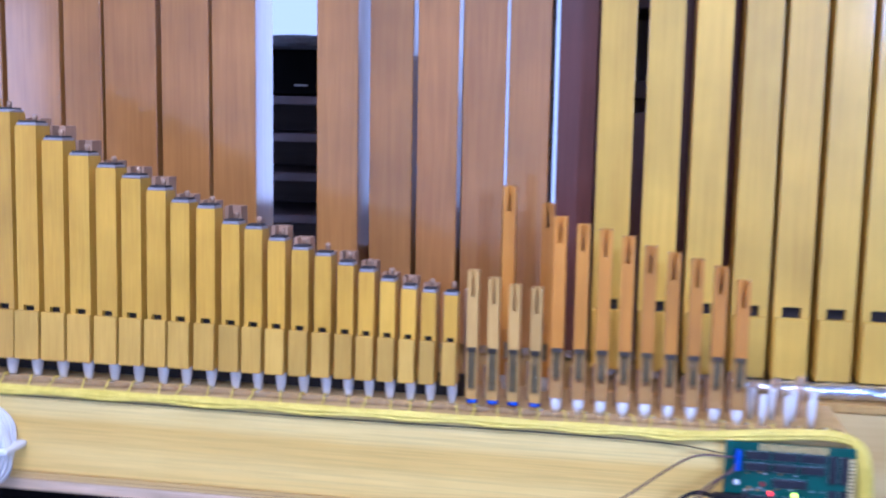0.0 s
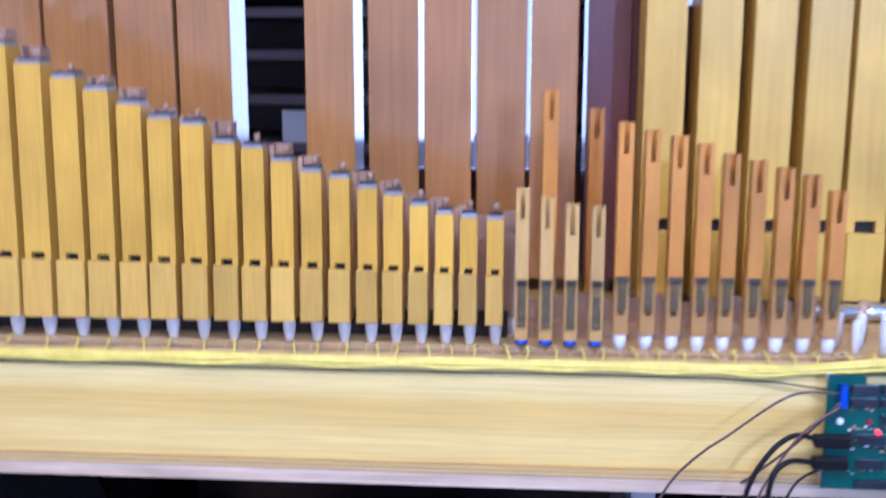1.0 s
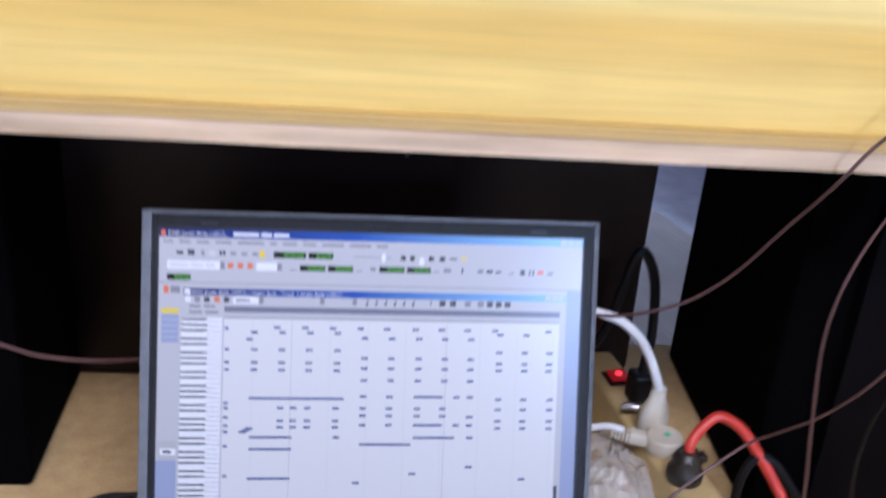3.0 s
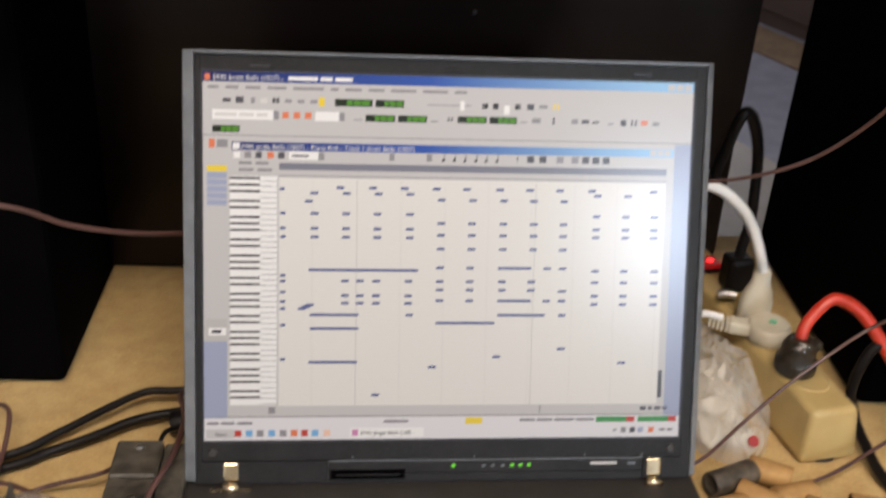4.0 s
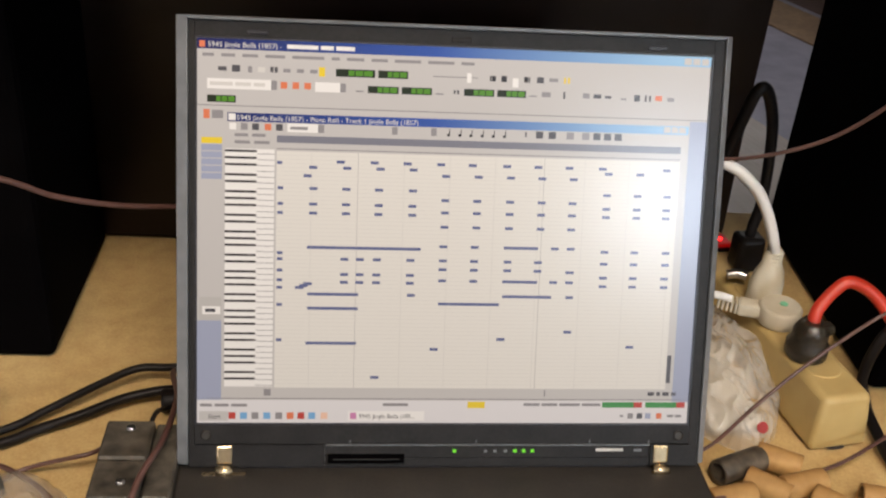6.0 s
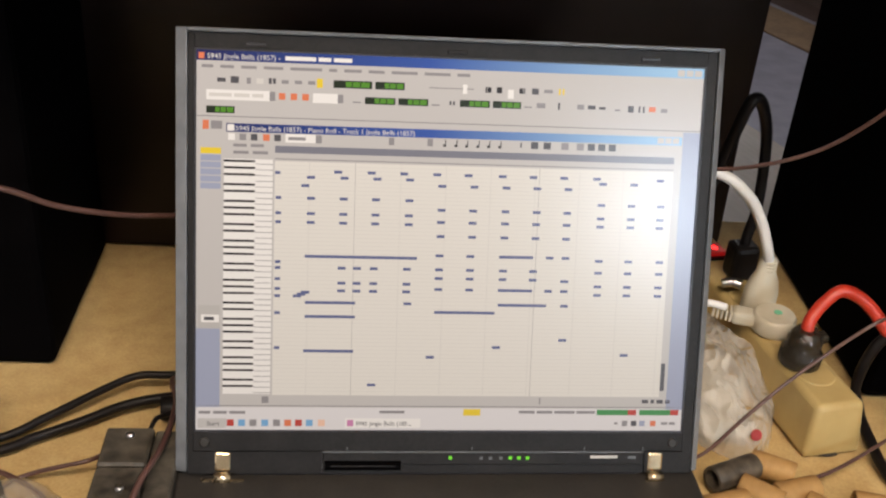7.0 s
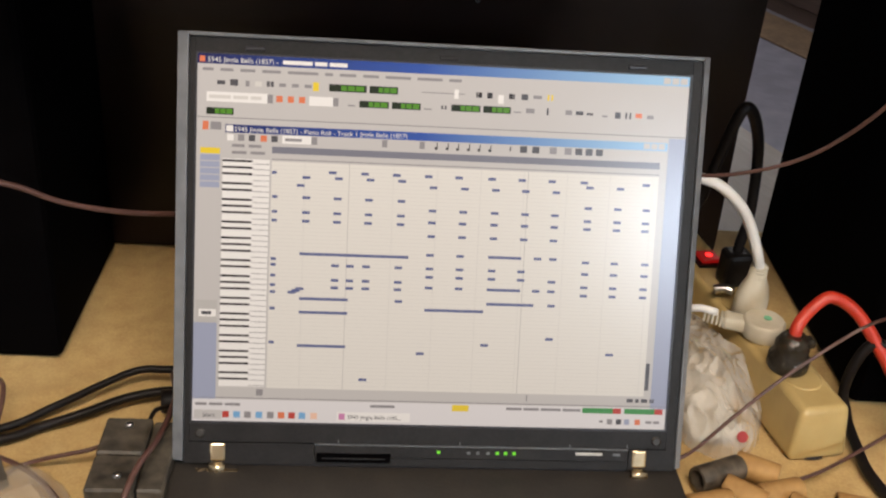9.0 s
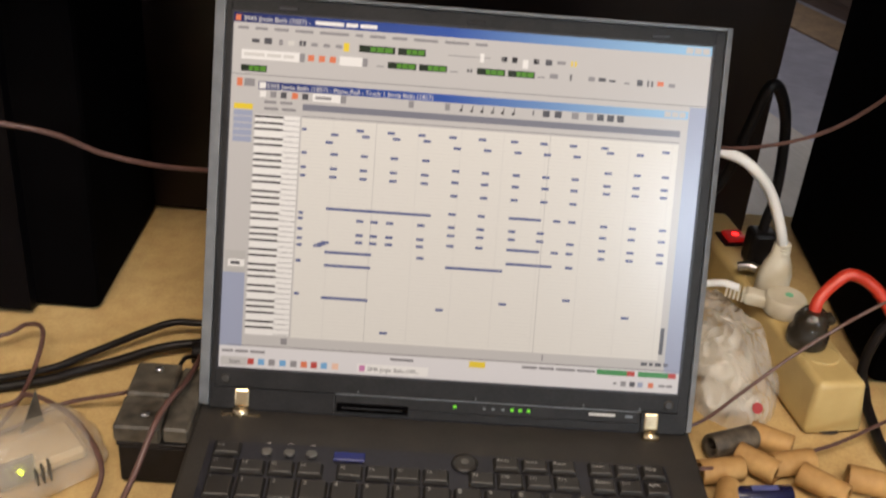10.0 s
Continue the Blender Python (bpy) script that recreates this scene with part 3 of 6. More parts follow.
def slotted_pipe(x, y, w, top, wood_mat, foot, label, base=CH + 0.006, cap=True):
    """An open treble pipe with a tuning slot, a clear mouth plate and a small foot."""
    p = thing("slotted_organ_pipe", label, "organ pipe", (x, y, base), group="open treble pipes")
    h, d = top - base, w * 1.25
    fh = 0.0190 if foot == "white" else 0.0055
    ch = 0.0775 if foot == "white" else 0.0665
    s = w * 0.17
    bm = bmesh.new()
    t = w * 0.16
    voxels(bm, (-w / 2, -w / 2 + t, -s, s, w / 2 - t, w / 2), (0, t, d - t, d), (ch, ch + 0.01, h - 0.030, h), {(i, 1, k) for i in (1, 2, 3) for k in (1, 2)} | {(2, 0, 2)})
    part("body", bm, wood_mat, p)
    bm = bmesh.new()
    voxels(bm, (-w / 2, -w * 0.22, w * 0.22, w / 2), (0.001, d * 0.55, d), (fh, fh + 0.020, ch - 0.016, ch - 0.0004), {(1, 0, 1)})
    part("block", bm, PALE_ACRYLIC if foot == "white" and cap else wood_mat, p)
    # back of the mouth slot, its shade painted into the wood colour
    boxpart("mouth_shade_lining", (-w * 0.215, w * 0.215, d * 0.40, d * 0.545, fh + 0.0205, ch - 0.0165), HOLLOW, p)
    if cap:
        pw = 0.27 if foot == "white" else 0.33
        pl = boxpart("mouth_plate", (-w * pw, w * pw, -0.0022, 0.0006, fh + (0.026 if foot == "white" else 0.014), ch - 0.002), OLIVE, p, "smoky clear acrylic mouth plate")
        pl.rotation_euler = (radians(1.2 * math.sin(x * 913)), 0, radians(4 * math.sin(x * 577)))
        pl.location = (0, -0.0004, 0.0016 * math.sin(x * 731))
        bm = bmesh.new()
        box(bm, -w * 0.40, w * 0.40, -0.0034, 0.0, ch - 0.004, ch + 0.0015, 0.0006)
        part("clip", bm, CLIP, p, "dark metal clip over the mouth plate")
    bm = bmesh.new()
    if foot == "white":
        foot_mesh(bm, fh, 0.0070)
    else:
        lathe(bm, [(w * 0.52, 0), (w * 0.52, fh)], 14)
    f = part("foot", bm, WHITE if foot == "white" else BLUE, p, "white tapered plastic foot" if foot == "white" else "blue plastic sleeve")
    f.location = (0, d / 2, 0)
    return p


for x, top in zip((-0.172, -0.1475, -0.123, -0.0975), (1.384, 1.376, 1.369, 1.367)):
    slotted_pipe(x, 1.197, 0.0130, top, TREBLE_PALE, "blue", "small pale wooden organ pipe with a blue foot sleeve", base=CH + 0.012)
for x, top in zip((-0.073, -0.047, -0.0215, 0.004, 0.029, 0.055, 0.081, 0.107, 0.132), (1.450, 1.442, 1.437, 1.430, 1.420, 1.4135, 1.407, 1.400, 1.385)):
    slotted_pipe(x, 1.197, 0.0145, top, TREBLE, "white", "amber wooden treble organ pipe with a tuning slot")
for x, top in ((-0.143, 1.4765), (-0.095, 1.457)):
    slotted_pipe(x, 1.292, 0.0155, top, TREBLE, "white", "tall amber wooden organ pipe with a tuning slot", cap=False)


def rear_pipe(x, top, w):
    p = thing("rear_organ_pipe", "dull brown square wooden organ pipe with a notched top", "organ pipe", (x, 1.255, CH + 0.006), group="second rank of pipes")
    h = top - CH - 0.006
    bm = bmesh.new()
    s = w * 0.27
    voxels(bm, (-w / 2, -w / 2 + 0.003, -s, s, w / 2 - 0.003, w / 2), (0, 0.004, w - 0.003, w), (0.02, h - 0.06, h - 0.022, h), {(i, 1, k) for i in (1, 2, 3) for k in (1, 2)} | {(2, 0, 2)})
    part("body", bm, REAR, p)
    bm = bmesh.new()
    foot_mesh(bm, 0.021, 0.0075)
    f = part("foot", bm, WHITE, p, "white tapered plastic foot")
    f.location = (0, w / 2, 0)


for i in range(20):
    rear_pipe(FEET[i] + 0.0165, TOPS[i] - 0.004 + (0.003 if i % 3 else -0.004), 0.025 - 0.0004 * i)


def tall_pipe(x0, x1, y, depth, top, material, label, mouth=None, base=1.222):
    p = thing("tall_organ_pipe", label, "organ pipe", ((x0 + x1) / 2, y, base), group="tall pipes at the back")
    a, h = (x1 - x0) / 2, top - base
    fh = 0.020
    bm = bmesh.new()
    if mouth:
        mz = mouth - base
        k = a * 0.52
        voxels(bm, (-a, -k, k, a), (0, 0.014, depth), (fh, mz - 0.004, mz + 0.013, h), {(1, 0, 0), (1, 0, 1)})
        part("body", bm, material, p)
        boxpart("cap", (-a + 0.001, a - 0.001, -0.007, -0.0005, fh, mz), GOLD_CAP if material is not YELLOW else YELLOW, p, "flat front cap below the mouth", bevel=0.001)
        # near-black block painting the shade within the mouth
        boxpart("mouth_shade_block", (-k + 0.0005, k - 0.0005, 0.009, 0.0135, fh, mz + 0.0128), DARK, p)
    else:
        box(bm, -a, a, 0, depth, fh, h, 0.0012)
        part("body", bm, material, p)
    bm = bmesh.new()
    lathe(bm, [(0.013, 0), (0.014, fh * 0.3), (0.0125, fh * 0.5), (0.014, fh * 0.8), (0.0125, fh)], 14)
    f = part("foot", bm, FOIL, p, "short silver metal foot")
    f.location = (0, depth / 2, 0)
    return p


for x0, x1, m in ((-0.995, -0.918, BROWN), (-0.910, -0.825, BROWN), (-0.818, -0.7595, BROWN), (-0.7545, -0.675, BROWN), (-0.667, -0.595, BROWN), (-0.590, -0.525, BROWN), (-0.435, -0.3755, BROWN), (-0.3585, -0.298, BROWN), (-0.291, -0.2345, BROWN), (-0.2280, -0.1690, BROWN), (-0.1645, -0.1087, BROWN), (-0.098, -0.0468, MAHOGANY)):
    tall_pipe(x0, x1, 1.440, 0.075, 2.42 - 0.3 * (x0 + 1), m, "tall dark mahogany wooden organ pipe" if m is MAHOGANY else "tall brown varnished wooden organ pipe")
for xc in (-0.0188, 0.0400, 0.0975, 0.1560, 0.2065, 0.2590, 0.3115, 0.364, 0.417):
    tall_pipe(xc - 0.0218, xc + 0.0218, 1.352, 0.070, 2.15 - 0.4 * xc, YELLOW, "tall yellow varnished wooden organ pipe with a square mouth", mouth=1.3195)

tall_pipe(-0.047, -0.013, 1.450, 0.06, 1.95, MAHOGANY, "tall dark mahogany wooden organ pipe")
tall_pipe(-0.005, 0.033, 1.452, 0.06, 1.57, MAHOGANY, "short dark mahogany wooden organ pipe")
for xc in (0.071, 0.1285, 0.183, 0.2335, 0.2865, 0.3400, 0.394):
    tall_pipe(xc - 0.020, xc + 0.020, 1.446, 0.07, 2.05, MAHOGANY, "tall dark mahogany wooden organ pipe")

duct = thing("foil_duct", "crinkled silver foil air duct lying behind the pipe feet", "air duct", (0.33, 1.338, 1.232))
bm = bmesh.new()
prof = [(0.0095 + 0.0012 * (k % 2), -0.19 + 0.004 * k) for k in range(96)]
lathe(bm, prof, 16, pose(0, 0, 0, 0, 90, 0))
for v in bm.verts:
    v.co += 0.0030 * Vector((0, noise.noise(v.co * 70), noise.noise(v.co * 70 + Vector((0, 9, 0)))))
part("hose", bm, FOIL, duct)

# white foot stubs that stand without pipes
for x, y in ((0.160, 1.207), (0.187, 1.207), (0.213, 1.207), (0.150, 1.236), (0.174, 1.238), (0.197, 1.236), (0.219, 1.238)):
    s = thing("empty_pipe_foot", "white plastic pipe foot without its pipe", "pipe foot", (x, y, CH + 0.006), group="empty pipe feet")
    bm = bmesh.new()
    foot_mesh(bm, 0.036, 0.0048)
    part("cone", bm, WHITE, s)
for k in range(15):
    x = -0.160 + 0.0262 * k
    s = thing("empty_pipe_foot", "frosted plastic pipe foot without its pipe", "pipe foot", (x, 1.252 + 0.004 * (k % 2), CH + 0.006), group="empty pipe feet")
    bm = bmesh.new()
    lathe(bm, [(0.0046, 0), (0.0058, 0.02), (0.0060, 0.040 + 0.004 * (k % 3)), (0.0042, 0.040 + 0.004 * (k % 3)), (0.0042, 0.02)], 14, cap=False)
    part("tube", bm, FROSTED, s)

# clear collars, screws and thin wires along the chest's front edge
SLOTS = list(FEET) + [-0.172, -0.1475, -0.123, -0.0975, -0.073, -0.047, -0.0215, 0.004, 0.029, 0.055, 0.081, 0.107, 0.132, 0.160, 0.188, 0.216]
for i, x in enumerate(SLOTS):
    nxt = SLOTS[i + 1] if i + 1 < len(SLOTS) else x + 0.028
    g = thing("clear_valve_block", "small clear acrylic valve block with brass screw", "valve block", ((x + nxt) / 2, 1.186, CH + 0.006), group="valve blocks")
    hw = (nxt - x) * 0.5 - 0.0012
    boxpart("block", (-hw, hw, -0.002, 0.008, 0, 0.0060), ACRYLIC, g, bevel=0.001)
    bm = bmesh.new()
    lathe(bm, [(0.0024, 0), (0.0024, 0.0014), (0.0012, 0.002)], 10, pose(-hw * 0.3, 0.003, 0.0060))
    part("screw", bm, TIN if i % 3 else BRASS, g)
    wire = thing("valve_wire", "thin yellow wire from a valve to the bundle", "wire", ((x + nxt) / 2, 1.186, CH + 0.006), group="valve wires")
    bm = bmesh.new()
    jx = 0.003 * math.sin(i * 2.4)
    tube(bm, [(-hw * 0.3, 0.003, 0.0085), (-hw * 0.35 + jx, -0.003, 0.0090), (-hw * 0.2 + jx, -0.011, 0.006), (-hw * 0.2 + 2 * jx, -0.020, 0.000)], 0.0011, 6, 5)
    part("wire", bm, YWIRE, wire)

bundle = thing("wire_bundle", "bundle of thin yellow wires tied along the chest edge", "wire bundle", (0, 0, 0))
TIES = (-0.941, -0.811, -0.681, -0.551, -0.421, -0.291, -0.182, -0.085, 0.014, 0.095)
rng = random.Random(4)
for k in range(14):
    oy, oz = 0.0062 * math.cos(k * 2.4) * (0.35 + 0.05 * k), 0.0048 * math.sin(k * 2.4) * (0.35 + 0.05 * k)
    pts = []
    for a, b in zip(TIES[:-1], TIES[1:]):
        pts.append((a, 1.1605 + oy * 0.8, CH + 0.0032 + oz * 0.75))
        pts.append(((a + b) / 2, 1.1600 + oy * 1.12 + rng.uniform(-0.0005, 0.0005), CH + 0.0022 + oz * 1.25 + rng.uniform(-0.0006, 0.0006)))
    pts += [(0.095, 1.1608 + oy * 0.8, CH + 0.0036 + oz * 0.8), (0.150, 1.1620 + oy, CH + 0.0075 + oz * 1.2), (0.205, 1.1620 + oy, CH + 0.0120 + oz), (0.236, 1.158 + oy, CH + 0.0125 + oz), (0.255 + 1.8 * oz, 1.150 + oy, CH + 0.002), (0.2620 + 1.8 * oz, 1.145 + oy, CH - 0.05), (0.2635 + 1.8 * oz, 1.145 + oy, CH - 0.115)]
    bm = bmesh.new()
    tube(bm, [(-1.14, 1.160 + oy, CH + 0.003 + oz)] + pts, 0.0021, 6, 4)
    part("strand", bm, YWIRE, bundle)
for x, tz in [(x, 0.003) for x in TIES] + [(0.17, 0.0092), (0.215, 0.0122)]:
    bm = bmesh.new()
    lathe(bm, [(0.0058, -0.001), (0.0062, 0), (0.0058, 0.001)], 12, pose(x, 1.1600 if x < 0.1 else 1.1615, CH + tz, 0, 90, 0) @ Matrix.Diagonal((0.75, 1, 1, 1)))
    part("tie", bm, YWIRE, bundle)
cable("black_lead", [(-1.14, 1.1570, 1.2100), (-0.6, 1.1568, 1.2102), (-0.35, 1.1566, 1.2088), (-0.1, 1.1566, 1.2098), (0.05, 1.1555, 1.2080), (0.118, 1.148, 1.203)], 0.0008, BLACK, "thin black lead running below the yellow wires")

# ---- the circuit board ----
board = thing("circuit_board", "green circuit board with black chips fixed to the chest", "circuit board", (0.115, 1.1385, 1.108))
boxpart("substrate", (0, 0.134, 0, 0.0016, 0, 0.113), PCB, board, "green fibreglass board", bevel=0.0003)
for i in range(4):
    bm = bmesh.new()
    box(bm, 0.003 + 0.125 * (i % 2), 0.008 + 0.125 * (i % 2), 0.0016, 0.021, 0.004 + 0.1 * (i // 2), 0.009 + 0.1 * (i // 2))
    part("standoff", bm, WHITE, board)


def chip(x, z, w, h, vertical=False):
    c = boxpart("chip", (x, x + w, -0.0045, -0.0006, z, z + h), CHIP, board, bevel=0.0004)
    bm = bmesh.new()
    n = 9
    for k in range(n):
        for s in (0, 1):
            if vertical:
                zz, xx = z + h * (k + 0.5) / n, x - 0.0012 if s == 0 else x + w
                box(bm, xx, xx + 0.0012, -0.0016, 0.0, zz - 0.0004, zz + 0.0004)
            else:
                xx, zz = x + w * (k + 0.5) / n, z - 0.0012 if s == 0 else z + h
                box(bm, xx - 0.0004, xx + 0.0004, -0.0016, 0.0, zz, zz + 0.0012)
    part("pins", bm, TIN, c)


for r in range(2):
    for k in range(3):
        chip(0.021 + 0.0285 * k, 0.083 + 0.0125 * r, 0.0255, 0.0075)
chip(0.050, 0.066, 0.036, 0.0085)
for k in range(2):
    chip(0.030 + 0.03 * k, 0.046, 0.026, 0.0085)
    chip(0.030 + 0.03 * k, 0.022, 0.026, 0.0085)
for k in range(2):
    chip(0.108 + 0.0115 * k, 0.074, 0.0075, 0.030, True)
    chip(0.108 + 0.0115 * k, 0.036, 0.0075, 0.030, True)
boxpart("terminal_block", (0.010, 0.0165, -0.010, -0.0002, 0.083, 0.105), mottled("blue_terminal", (0.02, 0.07, 0.50), (0.01, 0.05, 0.36), 100, 0.4), board, "blue screw terminal", bevel=0.0006)
PIN = mottled("gilt_pin", (0.80, 0.66, 0.30), (0.62, 0.48, 0.18), 300, 0.35)
for k in range(20):
    boxpart("header_pin", (0.035 + 0.0036 * k, 0.0367 + 0.0036 * k, -0.006, -0.0001, 0.1060, 0.1125), PIN, board)
for k in range(24):
    boxpart("header_pin", (0.1270, 0.1338, -0.006, -0.0001, 0.008 + 0.0040 * k, 0.0098 + 0.0040 * k), PIN, board)


def led(x, z, r, m):
    bm = bmesh.new()
    lathe(bm, [(r, 0), (r, 0.003), (r * 0.75, 0.0048), (r * 0.2, 0.0055)], 12, pose(x, 0, z, 90, 0, 0))
    part("indicator", bm, m, board)


led(0.013, 0.068, 0.0032, mottled("white_capacitor", (0.8, 0.82, 0.85), (0.7, 0.7, 0.72), 50, 0.3))
led(0.040, 0.068, 0.0026, REDDOT)
led(0.049, 0.058, 0.0020, LED_R)
led(0.074, 0.058, 0.0022, LED_Y)
for k in range(14):
    rx, rz = 0.022 + 0.006 * (k % 5) + 0.03 * (k // 10), 0.060 - 0.011 * (k // 5)
    boxpart("resistor", (rx, rx + 0.004, -0.0016, -0.0002, rz, rz + 0.0014), TIN if k % 2 else CARD, board)
rp = random.Random(11)
for k in range(46):
    rx, rz = rp.uniform(0.020, 0.102), rp.choice((0.0155, 0.0185, 0.0365, 0.0400, 0.0430, 0.0590, 0.0625, 0.0785, 0.0800))
    w, h = rp.choice(((0.0036, 0.0014), (0.0024, 0.0016), (0.0012, 0.0026)))
    boxpart("component", (rx, rx + w, -0.0017, -0.0002, rz, rz + h), rp.choice((TIN, CARD, CHIP, BRASS, WHITE)), board)
for k in range(2):
    boxpart("socket_strip", (0.0305 + 0.042 * k, 0.0690 + 0.042 * k, -0.0075, -0.0002, 0.0045, 0.0105), CHIP, board, "black pin socket", bevel=0.0004)
cap2 = bmesh.new()
lathe(cap2, [(0.004, 0), (0.004, 0.009), (0.003, 0.0095)], 14, pose(0.023, 0, 0.055, 90, 0, 0))
part("capacitor", cap2, CHIP, board)
for k, z in enumerate((0.050, 0.028)):
    boxpart("plug", (-0.012, 0.022, -0.012, -0.0004, z - 0.006, z + 0.006), BLACK, board, "black cable plug", bevel=0.002)

W = 0.0013
cable("thin_wire", [(0.125, 1.132, 1.205), (0.079, 1.130, 1.202), (0.022, 1.128, 1.161), (0.002, 1.130, 1.145), (-0.021, 1.140, 1.116), (-0.036, 1.150, 1.084), (-0.044, 1.185, 1.039), (-0.065, 1.215, 0.983), (-0.094, 1.235, 0.948), (-0.140, 1.256, 0.926), (-0.175, 1.290, 0.920)], W, PINK, "thin brown wire drooping from the circuit board to the laptop")
cable("thin_wire", [(0.127, 1.131, 1.198), (0.090, 1.135, 1.155), (0.055, 1.150, 1.115), (0.033, 1.168, 1.086), (0.006, 1.170, 1.032), (-0.006, 1.170, 0.968), (0.002, 1.170, 0.890), (0.011, 1.170, 0.829), (0.030, 1.190, 0.7455)], W, PINK, "thin brown wire hanging from the circuit board")
cable("thin_wire", [(0.127, 1.131, 1.193), (0.09, 1.126, 1.165), (0.055, 1.12, 1.11), (0.040, 1.112, 1.06), (0.030, 1.108, 1.020), (0.018, 1.130, 0.955), (0.006, 1.165, 0.900), (-0.005, 1.200, 0.860), (-0.020, 1.215, 0.838), (-0.051, 1.206, 0.820), (-0.081, 1.196, 0.800), (-0.113, 1.180, 0.780), (-0.140, 1.160, 0.7700), (-0.158, 1.152, 0.764)], W, PINK, "thin brown wire from the circuit board into the laptop's side")
cable("black_cable", [(0.110, 1.131, 1.158), (0.085, 1.128, 1.164), (0.060, 1.122, 1.146), (0.040, 1.116, 1.105), (0.036, 1.112, 1.02), (0.050, 1.115, 0.90), (0.085, 1.13, 0.80), (0.12, 1.15, 0.7460)], 0.0026, BLACK, "black cable hanging from the circuit board")
cable("black_cable", [(0.110, 1.131, 1.136), (0.080, 1.125, 1.139), (0.063, 1.118, 1.120), (0.062, 1.116, 1.06), (0.078, 1.116, 0.98), (0.095, 1.12, 0.86), (0.14, 1.14, 0.7460)], 0.0026, BLACK, "black cable hanging from the circuit board")
cable("thin_wire", [(0.116, 1.128, 1.135), (0.088, 1.122, 1.120), (0.074, 1.119, 1.09), (0.078, 1.1175, 1.086)], W, BLACK, "thin dark wire holding the white plug")
cable("thin_wire", [(0.054, 1.1175, 1.024), (0.050, 1.12, 0.98), (0.03, 1.14, 0.92), (0.05, 1.17, 0.82), (0.10, 1.19, 0.7455)], W, BLACK, "thin dark wire below the white plug")
hang = thing("hanging_plug", "white rectangular plug hanging in front of the dark boxes", "plug", (0.066, 1.1175, 1.052), ry=24)
hang.scale = (0.80, 0.85, 0.94)
boxpart("body", (-0.0135, 0.0135, -0.009, 0.009, -0.031, 0.031), WHITE, hang, bevel=0.005, seg=3)
boxpart("collar", (-0.007, 0.007, -0.006, 0.006, 0.0312, 0.037), WHITE, hang, bevel=0.001)

# coil of white cord hanging at the chest's end
coil = thing("white_cord_coil", "coiled white cord hanging against the chest board", "cord", (-0.765, 1.135, 1.150))
for k in range(7):
    bm = bmesh.new()
    r = 0.036 - 0.0012 * abs(k - 3)
    tube(bm, [(r * math.cos(a) * 1.0 + 0.003 * math.sin(3 * a + k), -0.012 + 0.0055 * k - 0.006, 1.45 * r * math.sin(a)) for a in [2 * math.pi * j / 12 for j in range(13)]], 0.0030, 8, 4)
    part("loop", bm, WHITE, coil)
boxpart("tie", (0.028, 0.044, -0.022, 0.024, -0.004, 0.004), WHITE, coil, bevel=0.002)

# ---- the table and the dark boxes under the chest ----
TZ = 0.742
table = thing("table", "table under the organ covered with a cream cloth", "table", (0, 0, 0))
boxpart("tabletop", (-1.35, 1.05, 0.78, 1.525, TZ - 0.035, TZ - 0.003), SHELFM, table)
for x in (-1.28, 0.98):
    for y in (0.84, 1.48):
        boxpart("leg", (x - 0.03, x + 0.03, y - 0.03, y + 0.03, 0, TZ - 0.035), SHELFM, table)
cloth = thing("tablecloth", "cream cotton cloth spread with soft creases over the table", "tablecloth", (0, 0, 0))
bm = bmesh.new()
NX, NY = 300, 110
grid = [[None] * (NY + 1) for _ in range(NX + 1)]
for i in range(NX + 1):
    for j in range(NY + 1):
        x, y = -1.36 + 2.42 * i / NX, 0.77 + 0.76 * j / NY
        d = 0.0018 * noise.noise((x * 9, y * 9, 0.3)) + 0.0014 * noise.noise((x * 30, y * 12, 3.1)) - 0.0010
        for cx, cy, ang, amp in ((0.02, 1.10, -38, 0.0022), (-0.02, 1.16, -30, 0.0016), (-0.64, 1.20, 28, 0.0020), (-0.70, 1.08, 64, 0.0018), (0.10, 1.06, 20, 0.0020)):
            q = (x - cx) * math.sin(radians(ang)) - (y - cy) * math.cos(radians(ang)) + 0.012 * noise.noise((x * 6, y * 6, ang))
            d += amp * math.exp(-(q / 0.007) ** 2) * max(0, 1 - ((x - cx) ** 2 + (y - cy) ** 2) / 0.03)
        d = min(0.0016, max(-0.0010, d))
        e = max(0, -1.345 - x, x - 1.045, 0.785 - y) * 12
        grid[i][j] = bm.verts.new((x, y, TZ - 0.001 + d - e))
for i in range(NX):
    for j in range(NY):
        bm.faces.new((grid[i][j], grid[i + 1][j], grid[i + 1][j + 1], grid[i][j + 1])).smooth = True
part("sheet", bm, CLOTH, cloth)


